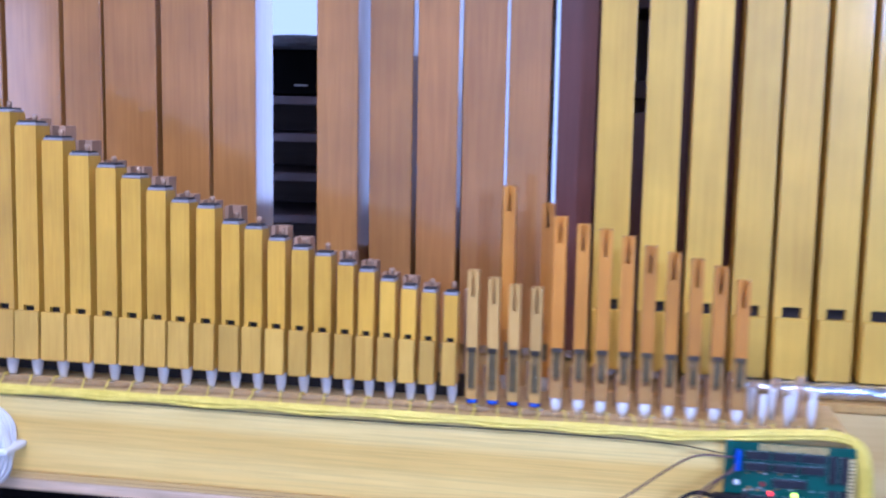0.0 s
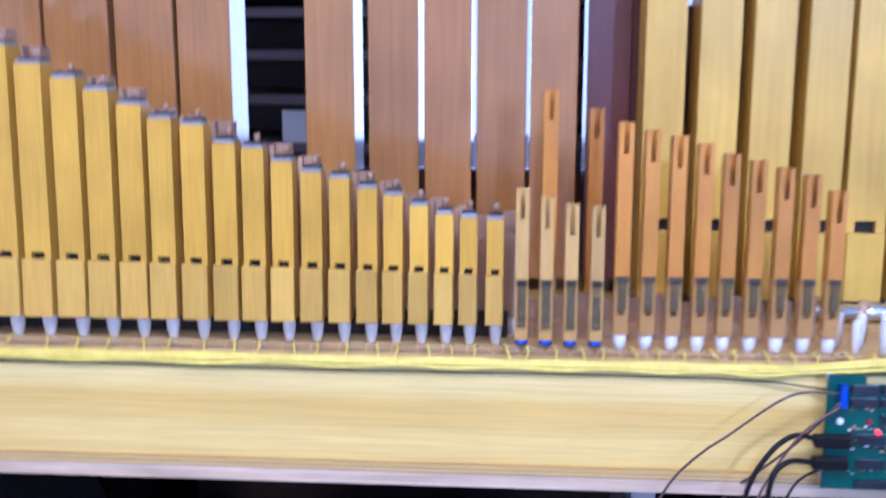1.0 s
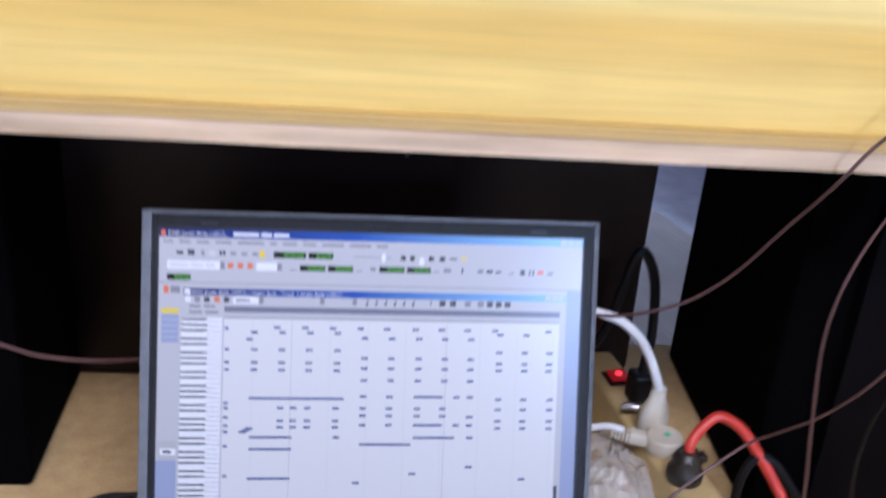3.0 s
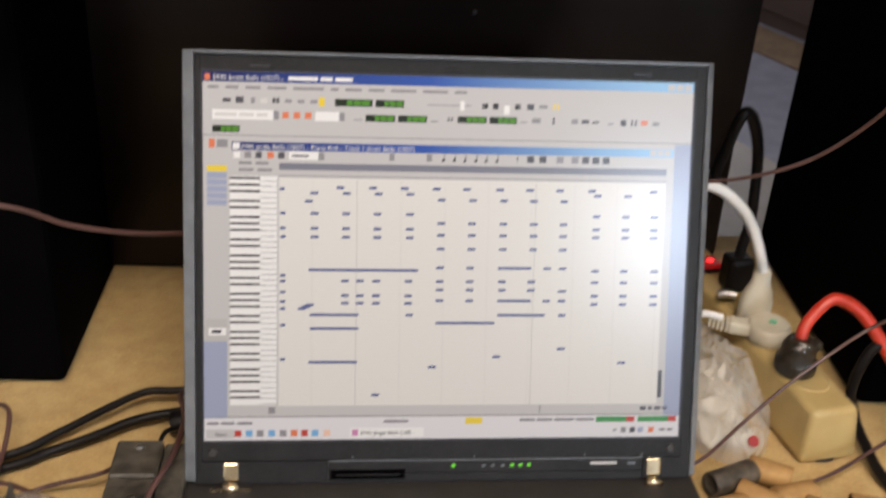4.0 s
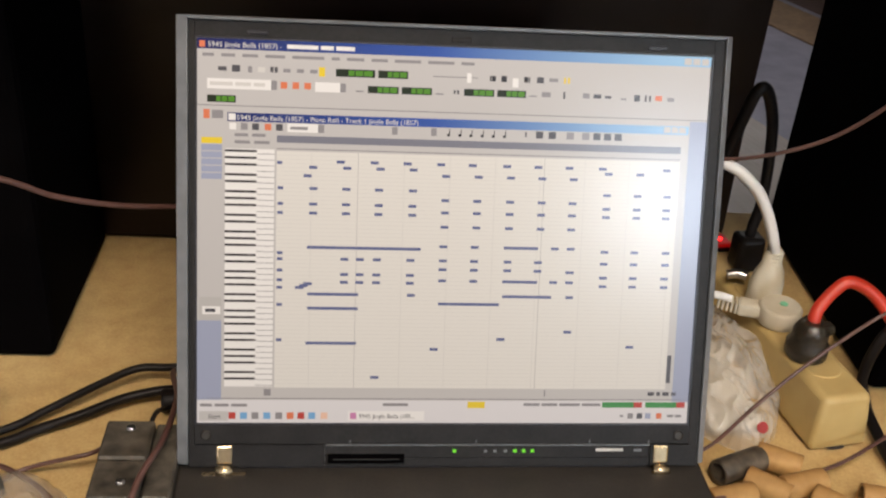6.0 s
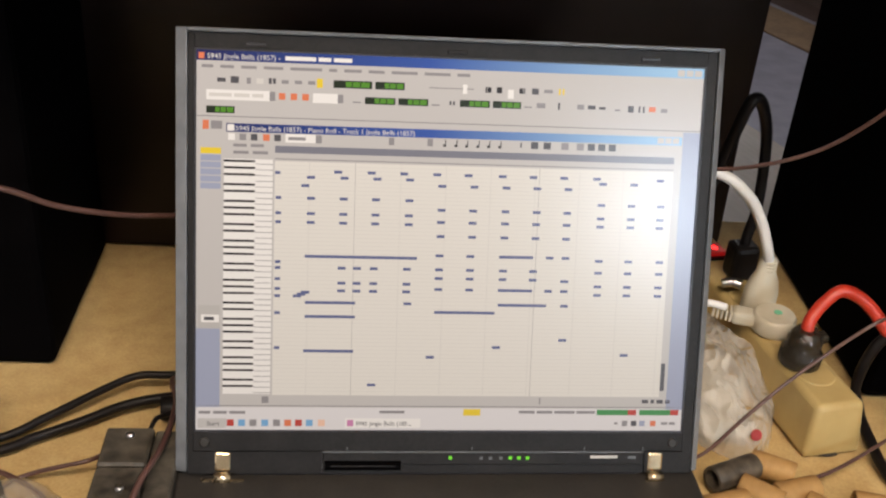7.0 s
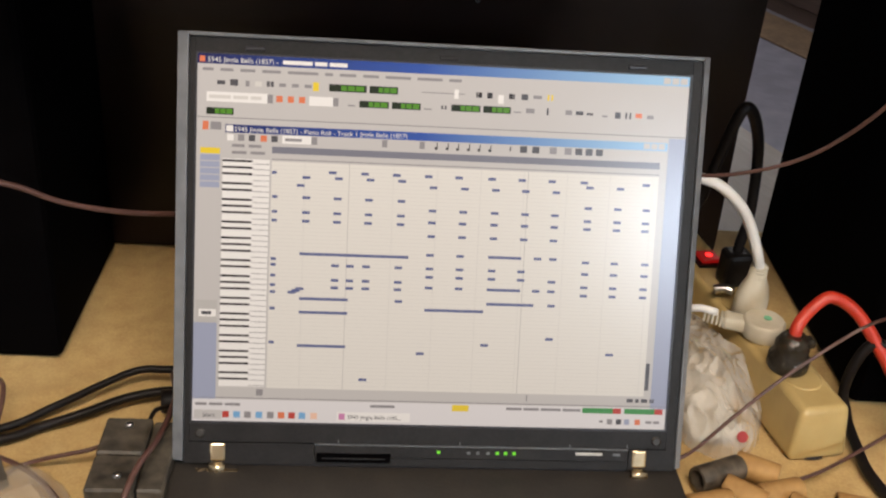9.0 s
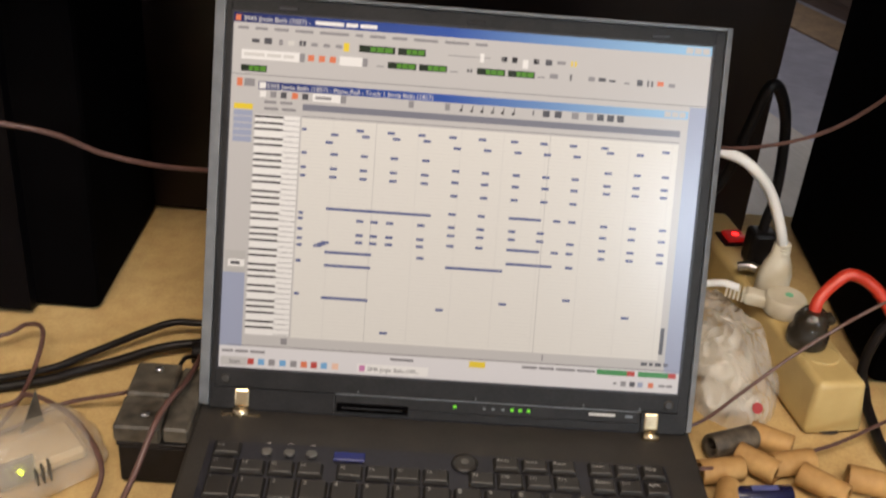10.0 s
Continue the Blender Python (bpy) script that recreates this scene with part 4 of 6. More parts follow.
def loudspeaker(x0, x1, y0, y1, h, label, seam):
    s = thing("black_cabinet", label, "loudspeaker", (x0, y0, TZ))
    w, d = x1 - x0, y1 - y0
    boxpart("body", (0, w, 0.012, d, 0, h), CASE_MATT, s, bevel=0.006, seg=2)
    bm = bmesh.new()
    pr = []
    r = 0.05
    for cx, cz, a0 in ((seam[0], 0.004, None), (seam[1], 0.004, None), (seam[1] - r, h - 0.012 - r, 0), (seam[0] + r, h - 0.012 - r, 90)):
        if a0 is None:
            pr.append((cx, cz))
        else:
            pr += [(cx + r * math.cos(radians(a0 + 9 * q)), cz + r * math.sin(radians(a0 + 9 * q))) for q in range(11)]
    f0 = [bm.verts.new((x, 0, z)) for x, z in pr]
    f1 = [bm.verts.new((x, 0.0118, z)) for x, z in pr]
    bm.faces.new(f0)
    bm.faces.new(f1[::-1])
    for k in range(len(pr)):
        bm.faces.new((f0[k], f0[k - 1], f1[k - 1], f1[k]))
    part("front_panel", bm, CASE, s, "glossy black front panel with rounded upper corners")
    return s


loudspeaker(-0.98, -0.587, 1.257, 1.4385, 0.330, "black loudspeaker cabinet standing on the cloth under the chest", (0.02, 0.345))
right_cab = loudspeaker(0.007, 0.426, 1.242, 1.505, 0.330, "black loudspeaker cabinet standing beside the power strip", (0.05, 0.385))
right_cab.rotation_euler = (0, 0, radians(-0.7))
mid = thing("dark_panel", "dark brown glossy upright panel behind the laptop", "panel", (-0.66, 1.440, TZ))
bm = bmesh.new()
rim = [(0.0, 0.0)] + [(0.573 + 0.032 * math.sin(radians(10 * q)), 0.032 - 0.032 * math.cos(radians(10 * q))) for q in range(10)] + [(0.605, 0.345), (0.0, 0.345)]
f0 = [bm.verts.new((x, 0, z)) for x, z in rim]
f1 = [bm.verts.new((x, 0.062, z)) for x, z in rim]
bm.faces.new(f0)
bm.faces.new(f1[::-1])
for q in range(len(rim)):
    bm.faces.new((f0[q], f0[q - 1], f1[q - 1], f1[q]))
bmesh.ops.bevel(bm, geom=[e for e in bm.edges if abs(e.verts[0].co.y - e.verts[1].co.y) < 1e-6 and e.verts[0].co.y < 0.01], offset=0.006, segments=3, affect="EDGES")
part("sheet", bm, CASE_RED, mid)
bm = bmesh.new()
lathe(bm, [(0.002, 0), (0.002, 0.001)], 8, pose(0.372, -0.0002, 0.24, 90, 0, 0))
part("screw", bm, STEEL, mid)

crate = thing("wooden_crate", "low brown wooden crate standing on the floor behind the organ", "crate", (0.47, 2.66, 0), rz=-69.4)
for q in range(2):
    boxpart("plank", (-0.6, 0.6, -0.012, 0.0, 0.01 + 0.165 * q, 0.165 + 0.165 * q), CRATE, crate, bevel=0.002)
    boxpart("plank", (-0.6, 0.6, -0.45, -0.438, 0.01 + 0.165 * q, 0.165 + 0.165 * q), CRATE, crate, bevel=0.002)
boxpart("lid_board", (-0.61, 0.61, -0.455, 0.003, 0.336, 0.350), CRATE, crate, bevel=0.002)
for q in (-0.6, 0.588):
    boxpart("side_board", (q, q + 0.012, -0.4375, -0.0125, 0.01, 0.33), CRATE, crate)
rug = thing("rug", "flat brown woven rug on the polished floor", "rug", (1.255, 4.37, 0.0), rz=-66)
boxpart("rug_sheet", (-0.9, 0.9, -0.09, 0.16, 0.0005, 0.010), mottled("brown_rug", (0.24, 0.15, 0.085), (0.15, 0.09, 0.05), 60, 0.9, bump=0.3), rug, bevel=0.003)

cupboard = thing("low_cupboard", "low dark wooden cupboard standing at the edge of the rug", "cupboard", (1.255, 4.37, 0.0), rz=-66)
boxpart("plinth", (-0.88, 0.88, 0.215, 0.50, 0, 0.06), SHELFM, cupboard)
boxpart("body", (-0.9, 0.9, 0.20, 0.52, 0.0605, 0.60), SHELFM, cupboard, bevel=0.003)
for q in range(4):
    boxpart("door", (-0.89 + 0.447 * q, -0.455 + 0.447 * q, 0.182, 0.1995, 0.07, 0.575), SHELFM, cupboard, bevel=0.002)
boxpart("top_board", (-0.91, 0.91, 0.175, 0.525, 0.6005, 0.622), SHELFM, cupboard, bevel=0.003)

# ---- the laptop ----
laptop = thing("laptop", "open black laptop showing a music program on its screen", "laptop", (-0.318, 1.1225, TZ), rz=1.6)
laptop.scale = (0.959, 0.959, 0.959)
HZ = 0.0400
bm = bmesh.new()
box(bm, -0.1645, 0.1645, -0.262, 0.0085, 0.007, HZ - 0.0015, 0.0025, 2)
part("base", bm, LAPTOP, laptop)
for sx in (-0.14, 0.14):
    for sy in (-0.24, -0.03):
        bm = bmesh.new()
        lathe(bm, [(0.007, -0.001), (0.007, 0.0072)], 12, pose(sx, sy, 0))
        part("rubber_foot", bm, BLACK, laptop)
boxpart("keyboard_tray", (-0.151, 0.141, -0.172, -0.0325, HZ - 0.0018, HZ - 0.0010), CHIP, laptop, bevel=0.0003)

# black filler added for the dark gap under the lid; blocks light from behind
boxpart("hinge_gap_filler", (-0.1275, 0.1275, -0.0012, 0.0040, HZ - 0.0013, HZ + 0.0016), CHIP, laptop, bevel=0.0004)
KEYROWS = []
KEYROWS.append((-0.147, 0.0175, -0.0300, 0.0115, "Esc"))
for k, s in enumerate(("PrtSc", "ScrLk", "Pause")):
    KEYROWS.append((0.029 + 0.0180 * k, 0.0170, -0.0300, 0.0115, s))
for k, s in enumerate(("Insert", "Home", "PgUp")):
    KEYROWS.append((0.0895 + 0.0170 * k, 0.0160, -0.0300, 0.0115, s))
for g, gx in enumerate((-0.147, -0.0690, 0.013)):
    for k in range(4):
        KEYROWS.append((gx + 0.0178 * k, 0.0168, -0.0435, 0.0118, "F%d" % (4 * g + k + 1)))
for k, s in enumerate(("Delete", "End", "PgDn")):
    KEYROWS.append((0.0895 + 0.0170 * k, 0.0160, -0.0435, 0.0118, s))
for r, (start, chars) in enumerate(((-0.147, "`1234567890-="), (-0.1185, "QWERTYUIOP[]"), (-0.1135, "ASDFGHJKL;'"), (-0.104, "ZXCVBNM,./"))):
    yy = -0.0605 - 0.0188 * r
    if start > -0.147:
        KEYROWS.append((-0.147, start + 0.147 - 0.0010, yy, 0.0178, ""))
    for k, s in enumerate(chars):
        KEYROWS.append((start + 0.0188 * k, 0.0178, yy, 0.0178, s))
    end = start + 0.0188 * len(chars)
    KEYROWS.append((end, 0.1385 - end, yy, 0.0178, ""))
for kx, kw in ((-0.147, 0.018), (-0.128, 0.021), (-0.106, 0.018), (-0.087, 0.095), (0.009, 0.018), (0.028, 0.018), (0.090, 0.016), (0.107, 0.016), (0.124, 0.0145)):
    KEYROWS.append((kx, kw, -0.1357, 0.0178, ""))
KEYROWS = [(kx, kw, 1.12 * ky - 0.0078, 1.08 * kh, s) for kx, kw, ky, kh, s in KEYROWS]
key_meshes = {}
for kx, kw, ky, kh, s in KEYROWS:
    sig = (round(kw, 4), round(kh, 4))
    if sig not in key_meshes:
        bm = bmesh.new()
        vs = box(bm, 0, kw, -kh / 2, kh / 2, 0, 0.0035)
        for v in vs:
            if v.co.z > 0.003:
                v.co.x += 0.0016 if v.co.x < kw / 2 else -0.0016
                v.co.y += 0.0012 if v.co.y < 0 else -0.0018
        bmesh.ops.bevel(bm, geom=list(bm.edges), offset=0.0004, segments=1, affect="EDGES")
        key_meshes[sig] = mesh_of("key", bm, KEYCAP)
    ob = new("key", key_meshes[sig])
    ob.parent = laptop
    ob.location = (kx, ky, HZ - 0.0010)
    if s:
        t = lettering("legend", s, 0.0050 if len(s) == 1 else 0.0034, LEGEND, ob, (0.0026, kh / 2 - 0.0062, 0.00364))
for k, bx in enumerate((-0.1135, -0.0995, -0.0855)):
    bm = bmesh.new()
    lathe(bm, [(0.0034, 0), (0.0034, 0.0016), (0.0026, 0.0022)], 16, pose(bx, -0.0420, HZ - 0.001))
    part("volume_button", bm, mottled("dull_grey_button", (0.11, 0.105, 0.095), (0.07, 0.065, 0.06), 300, 0.5) if k == 0 else bpy.data.materials["dull_grey_button"], laptop)
    boxpart("printed_mark", (bx - 0.0016, bx + 0.0016, -0.0335, -0.0321, HZ - 0.0016, HZ - 0.0012), KEYGREY, laptop)
boxpart("blue_button", (-0.0715, -0.0520, -0.0465, -0.0390, HZ - 0.0012, HZ + 0.0012), mottled("navy_button", (0.008, 0.016, 0.13), (0.006, 0.012, 0.09), 200, 0.4), laptop, "dark blue button", bevel=0.0006)
boxpart("printed_mark", (-0.0690, -0.0540, -0.0345, -0.0327, HZ - 0.0016, HZ - 0.0012), KEYGREY, laptop)
bm = bmesh.new()
lathe(bm, [(0.0085, 0), (0.0085, 0.0014), (0.0060, 0.0022)], 20, pose(0.011, -0.0420, HZ - 0.001))
part("power_button", bm, KEYCAP, laptop)
bm = bmesh.new()
lathe(bm, [(0.0026, 0), (0.0026, 0.0004)], 16, pose(0.011, -0.0420, HZ + 0.0013))
part("power_mark", bm, bpy.data.materials["dull_grey_button"], laptop)
boxpart("palm_rest", (-0.150, 0.150, -0.256, -0.175, HZ - 0.0016, HZ - 0.0006), LAPTOP, laptop, bevel=0.0003)
boxpart("touchpad", (-0.040, 0.032, -0.240, -0.195, HZ - 0.0005, HZ - 0.0002), KEYCAP, laptop)
for sx in (-0.1358, 0.1362):
    bm = bmesh.new()
    lathe(bm, [(0.0036, -0.0050), (0.0036, 0.0050)], 16, pose(sx, -0.0045, HZ - 0.0006, 0, 90, 0))
    h = part("hinge", bm, GOLDMETAL, laptop, "champagne coloured metal hinge")
    bm = bmesh.new()
    box(bm, sx - 0.0050, sx + 0.0050, -0.0030, 0.0006, HZ + 0.0015, HZ + 0.0135, 0.0014, 2)
    bmesh.ops.rotate(bm, verts=bm.verts, cent=(sx, 0, HZ), matrix=Euler((radians(-22.4), 0, 0)).to_matrix())
    part("hinge_leaf", bm, GOLDMETAL, laptop)
    boxpart("hinge_plate", (sx - (0.013 if sx < 0 else 0.006), sx + (0.013 if sx < 0 else 0.006), -0.0072, -0.0050, HZ - 0.0014, HZ - 0.0008), GOLDMETAL, laptop)

LW, LH = 0.1645, 0.2680
SX, SZ0, SZ1 = 0.1524, 0.0265, 0.2551
bm = bmesh.new()
box(bm, -LW, LW, 0.0016, 0.0125, 0.0, LH, 0.002, 2)
lid = part("lid", bm, LAPTOP_EDGE, laptop, "grey rimmed laptop lid")
lid.matrix_basis = pose(0, -0.001, HZ + 0.0012, -22.4, 0, 0)


bm = bmesh.new()
RL, RR, RT = 0.0072, 0.0044, 0.0026
for x0, x1, z0, z1 in ((-LW + 0.0003, -LW + RL, 0.001, LH - 0.0003), (LW - RR, LW - 0.0003, 0.001, LH - 0.0003), (-LW + RL, LW - RR, LH - RT, LH - 0.0003)):
    for v in box(bm, x0, x1, -0.0030, 0.0015, z0, z1, 0.0006, 2):
        if v.is_valid and v.co.y < -0.001 and (x1 < 0 or x0 > 0):
            v.co.y += 0.0022 * max(0, (x1 - v.co.x) / (x1 - x0) if x1 < 0 else (v.co.x - x0) / (x1 - x0))
part("lid_rim", bm, LAPTOP_EDGE, lid, "raised grey rim")


def lidbox(name, dims, material, label="", bevel=0.0):
    return boxpart(name, dims, material, lid, label, bevel)


lidbox("bezel", (-LW + RL + 0.0003, -SX - 0.0012, -0.0006, 0.0014, 0.0, LH - RT - 0.0003), BEZEL, "dark grey bezel", bevel=0.0003)
lidbox("bezel", (SX + 0.0012, LW - RR - 0.0003, -0.0006, 0.0014, 0.0, LH - RT - 0.0003), BEZEL, "dark grey bezel", bevel=0.0003)
lidbox("bezel", (-SX - 0.0012, SX + 0.0012, -0.0006, 0.0014, 0.0135, SZ0 - 0.0012), BEZEL, "dark grey bezel", bevel=0.0003)
lidbox("bezel", (-SX - 0.0012, SX + 0.0012, -0.0006, 0.0014, SZ1 + 0.0012, LH - RT - 0.0003), BEZEL, "dark grey bezel", bevel=0.0003)
for x0, x1, z0, z1 in ((-SX - 0.0012, -SX, SZ0 - 0.0012, SZ1 + 0.0012), (SX, SX + 0.0012, SZ0 - 0.0012, SZ1 + 0.0012), (-SX, SX, SZ0 - 0.0012, SZ0), (-SX, SX, SZ1, SZ1 + 0.0012)):
    lidbox("screen_gasket", (x0, x1, -0.0002, 0.0013, z0, z1), CHIP)
lidbox("status_strip", (-0.075, 0.129, -0.0012, 0.0014, 0.0045, 0.0126), BEZEL, bevel=0.0006)
lidbox("strip_ridge", (-0.0745, 0.1285, -0.0020, -0.0002, 0.0128, 0.0134), LAPTOP_EDGE, "worn grey ridge above the indicator strip")
lidbox("latch_slot", (-0.0735, -0.0265, -0.0026, -0.0013, 0.0018, 0.0074), CASE_MATT, "black latch recess")
lidbox("latch_bar", (-0.0700, -0.0300, -0.0030, -0.0027, 0.0040, 0.0048), BEZEL)
lidbox("bezel_lower", (-0.1570, -0.0755, -0.0008, 0.0045, -0.0008, 0.0130), BEZEL)
lidbox("bezel_lower", (0.1295, 0.1600, -0.0008, 0.0045, -0.0008, 0.0130), BEZEL)
lidbox("bezel_lower", (-0.0750, 0.1290, -0.0004, 0.0045, -0.0008, 0.0044), BEZEL)
for sx in (-0.060, 0.018, 0.090, 0.128):
    lidbox("bezel_seam", (sx - 0.0003, sx + 0.0003, -0.0010, -0.0005, 0.0138, 0.0160), LAPTOP_EDGE)
for sx in (-0.147, 0.147):
    bm = bmesh.new()
    lathe(bm, [(0.0032, 0), (0.0032, 0.0008), (0.0022, 0.0012)], 16, pose(sx, -0.0005, 0.0190, 90, 0, 0))
    part("rubber_bumper", bm, LAPTOP, lid)
for sx in (-0.118, 0.0, 0.118):
    lidbox("latch_hook", (sx - 0.006, sx + 0.006, -0.0018, -0.0007, LH - 0.0100, LH - 0.0075), CHIP if sx else BEZEL, bevel=0.0005)
for sx, m in ((0.0045, LED_G), (0.0425, LED_G), (0.0480, LED_G), (0.0535, LED_G)):
    lidbox("indicator", (sx - 0.0011, sx + 0.0011, -0.0018, -0.0013, 0.0083, 0.0103), m)
for sx in (0.024, 0.030, 0.0365):
    lidbox("indicator", (sx - 0.0010, sx + 0.0010, -0.0018, -0.0013, 0.0083, 0.0100), LAPTOP_EDGE)
lidbox("maker_mark", (0.0940, 0.1115, -0.0017, -0.0013, 0.0090, 0.0108), KEYGREY, "plain white maker's mark")
lidbox("model_mark", (0.1185, 0.1235, -0.0017, -0.0013, 0.0088, 0.0104), LAPTOP_EDGE)

# ---- the picture on the screen, a raster of 1024 by 768 ----
BR = 0.88


def lit(name, r, g, b):
    """A lit area of the display, its colour given in the display's own 0 to 255 values."""
    c = [((v / 255 + 0.055) / 1.055) ** 2.4 if v > 10 else v / 3294 for v in (r, g, b)]
    m, n, l, bs = mat_base(name, 0.24, 0, 0.5)
    bs.inputs["Base Color"].default_value = (0.010, 0.010, 0.011, 1)
    bs.inputs["IOR"].default_value = 1.40
    bs.inputs["Emission Color"].default_value = (*c, 1)
    # viewing-angle falloff painted into the emission: dimmer towards the bottom of the panel
    tc, sp, mr = n.new("ShaderNodeTexCoord"), n.new("ShaderNodeSeparateXYZ"), n.new("ShaderNodeMapRange")
    mr.inputs["From Min"].default_value, mr.inputs["From Max"].default_value = 0.03, 0.25
    mr.inputs["To Min"].default_value, mr.inputs["To Max"].default_value = BR * 0.80, BR * 1.04
    l.new(tc.outputs["Object"], sp.inputs[0])
    l.new(sp.outputs[2], mr.inputs["Value"])
    l.new(mr.outputs[0], bs.inputs["Emission Strength"])
    return m


S_FACE, S_WHITE, S_AREA = lit("screen_face", 205, 203, 200), lit("screen_white", 248, 247, 243), lit("screen_area", 236, 234, 226)
S_NOTE, S_KEY, S_GREY, S_RULER = lit("screen_note", 98, 108, 152), lit("screen_black", 35, 32, 36), lit("screen_grey", 150, 148, 150), lit("screen_ruler", 128, 130, 142)
S_TEXT, S_LINE, S_DESK = lit("screen_text", 85, 85, 90), lit("screen_line", 222, 220, 214), lit("screen_desktop", 165, 174, 198)
S_LCD, S_LCDT, S_OR, S_YEL = lit("screen_lcd", 22, 38, 14), lit("screen_lcd_digits", 80, 150, 40), lit("screen_orange", 235, 130, 90), lit("screen_yellow", 245, 215, 60)
S_GRN, S_RED, S_CYAN = lit("screen_green", 60, 150, 80), lit("screen_red", 200, 70, 60), lit("screen_cyan", 120, 180, 225)


S_RULE2 = lit("screen_soft_line", 196, 194, 190)


def blue_bar(name):
    m = lit(name, 30, 60, 150)
    n, l = m.node_tree.nodes, m.node_tree.links
    tc, sp, rp = n.new("ShaderNodeTexCoord"), n.new("ShaderNodeSeparateXYZ"), n.new("ShaderNodeValToRGB")
    mr = n.new("ShaderNodeMapRange")
    mr.inputs["From Min"].default_value, mr.inputs["From Max"].default_value = -SX, SX
    l.new(tc.outputs["Object"], sp.inputs[0])
    l.new(sp.outputs[0], mr.inputs["Value"])
    l.new(mr.outputs[0], rp.inputs[0])
    e = rp.color_ramp.elements
    e[0].color, e[1].color, e[1].position = (0.010, 0.012, 0.10, 1), (0.32, 0.60, 0.85, 1), 0.95
    e2 = e.new(0.45)
    e2.color = (0.02, 0.09, 0.42, 1)
    l.new(rp.outputs[0], n["Principled BSDF"].inputs["Emission Color"])
    return m


S_BLUE = blue_bar("screen_title_blue")
layers = {}


def ras(u, v):
    return (u / 1024 - 0.5) * 2 * SX, SZ1 - v / 768 * (SZ1 - SZ0)


def dot(name, u0, v0, u1, v1, material, level):
    """One rectangle of the display."""
    joined = name in ("grid_pattern", "key_gap_pattern")
    if name not in layers:
        layers[name] = (bmesh.new(), material)
    bm = layers[name][0] if joined else bmesh.new()
    (x0, z0), (x1, z1) = ras(u0, v1), ras(u1, v0)
    y = 0.0011 - 0.00016 * level
    bm.faces.new([bm.verts.new(p) for p in ((x0, y, z0), (x1, y, z0), (x1, y, z1), (x0, y, z1))])
    if not joined:
        me = bpy.data.meshes.new(name)
        bm.to_mesh(me)
        bm.free()
        me.materials.append(material)
        new(name, me).parent = lid


def bars(name, u, v, widths, material, level, h=7, gap=5):
    for w in widths:
        dot(name, u, v - h / 2, u + w, v + h / 2, material, level)
        u += w + gap


lidbox("screen", (-SX, SX, 0.0011, 0.0016, SZ0, SZ1), S_FACE, "lit laptop screen")
dot("title_bar", 0, 0, 1024, 20, S_BLUE, 1)
dot("window_title", 58, 141, 986, 158, S_BLUE, 1)
dot("icon_red", 4, 5, 15, 17, S_OR, 2)
for k in range(3):
    dot("window_button", 968 + 18 * k, 4, 983 + 18 * k, 17, S_FACE, 2)
    dot("window_button", 934 + 16 * k, 143, 948 + 16 * k, 155, S_FACE, 2)
bars("menu_word", 10, 31, (22, 26, 30, 38, 62, 16, 34, 32, 52, 52, 26), S_GREY, 1, 6, 14)
bars("toolbar_icon", 40, 57, (16,), S_TEXT, 1, 8)
bars("toolbar_icon", 66, 56, (16,), S_TEXT, 1, 13)
bars("toolbar_icon", 97, 57, (8,), S_GREY, 1, 12)
bars("toolbar_icon", 116, 57, (14,), S_LINE, 1, 10)
bars("toolbar_icon", 140, 56, (6, 6), S_TEXT, 1, 11, 2)
bars("toolbar_icon", 165, 57, (14, 14, 14), S_GREY, 1, 7, 12)
dot("yellow_icon", 234, 48, 246, 66, S_YEL, 1)
for u0, v0, u1, v1 in ((267, 50, 344, 65), (350, 50, 409, 65), (330, 81, 391, 95), (397, 81, 457, 95), (521, 80, 582, 94), (588, 80, 646, 94), (19, 108, 74, 122)):
    dot("lcd_field", u0, v0, u1, v1, S_LCD, 1)
    bars("lcd_digit", u0 + 0.32 * (u1 - u0), (v0 + v1) / 2, (0.15 * (u1 - u0), 0.19 * (u1 - u0), 0.22 * (u1 - u0)), S_LCDT, 2, 10, 2)
bars("slider", 458, 58, (90,), S_GREY, 1, 2)
dot("slider_knob", 526, 49, 535, 68, S_WHITE, 2)
bars("transport_icon", 572, 58, (3, 8), S_KEY, 1, 11, 1)
dot("transport_icon", 595, 52, 606, 64, S_KEY, 1)
dot("pointer_arrow", 618, 56, 630, 74, S_WHITE, 1)
bars("transport_icon", 641, 58, (8, 3), S_KEY, 1, 11, 1)
bars("transport_icon", 667, 58, (14,), S_TEXT, 1, 12)
bars("toolbar_icon", 692, 57, (18,), S_GREY, 1, 7)
bars("yellow_icon", 722, 57, (4, 4), S_YEL, 1, 12, 4)
dot("white_field", 19, 76, 142, 96, S_WHITE, 1)
dot("field_button", 142, 77, 153, 95, S_GREY, 1)
bars("field_text", 24, 86, (44, 30, 22), S_LINE, 2, 7, 5)
for u in (160, 183, 206):
    dot("orange_icon", u, 79, u + 13, 92, S_OR, 1)
dot("white_field", 227, 77, 276, 96, S_WHITE, 1)
dot("field_button", 276, 78, 287, 95, S_GREY, 1)
bars("toolbar_icon", 306, 92, (16,), S_GREY, 1, 3)
bars("toolbar_icon", 464, 92, (16,), S_GREY, 1, 3)
bars("toolbar_icon", 500, 87, (4, 4), S_TEXT, 1, 8, 3)
bars("toolbar_icon", 652, 90, (16,), S_GREY, 1, 3)
bars("toolbar_icon", 678, 86, (18,), S_GREY, 1, 10)
bars("toolbar_icon", 722, 86, (4,), S_TEXT, 1, 14)
bars("toolbar_icon", 762, 86, (14,), S_GREY, 1, 10)
bars("toolbar_icon", 784, 86, (16,), S_TEXT, 1, 8)
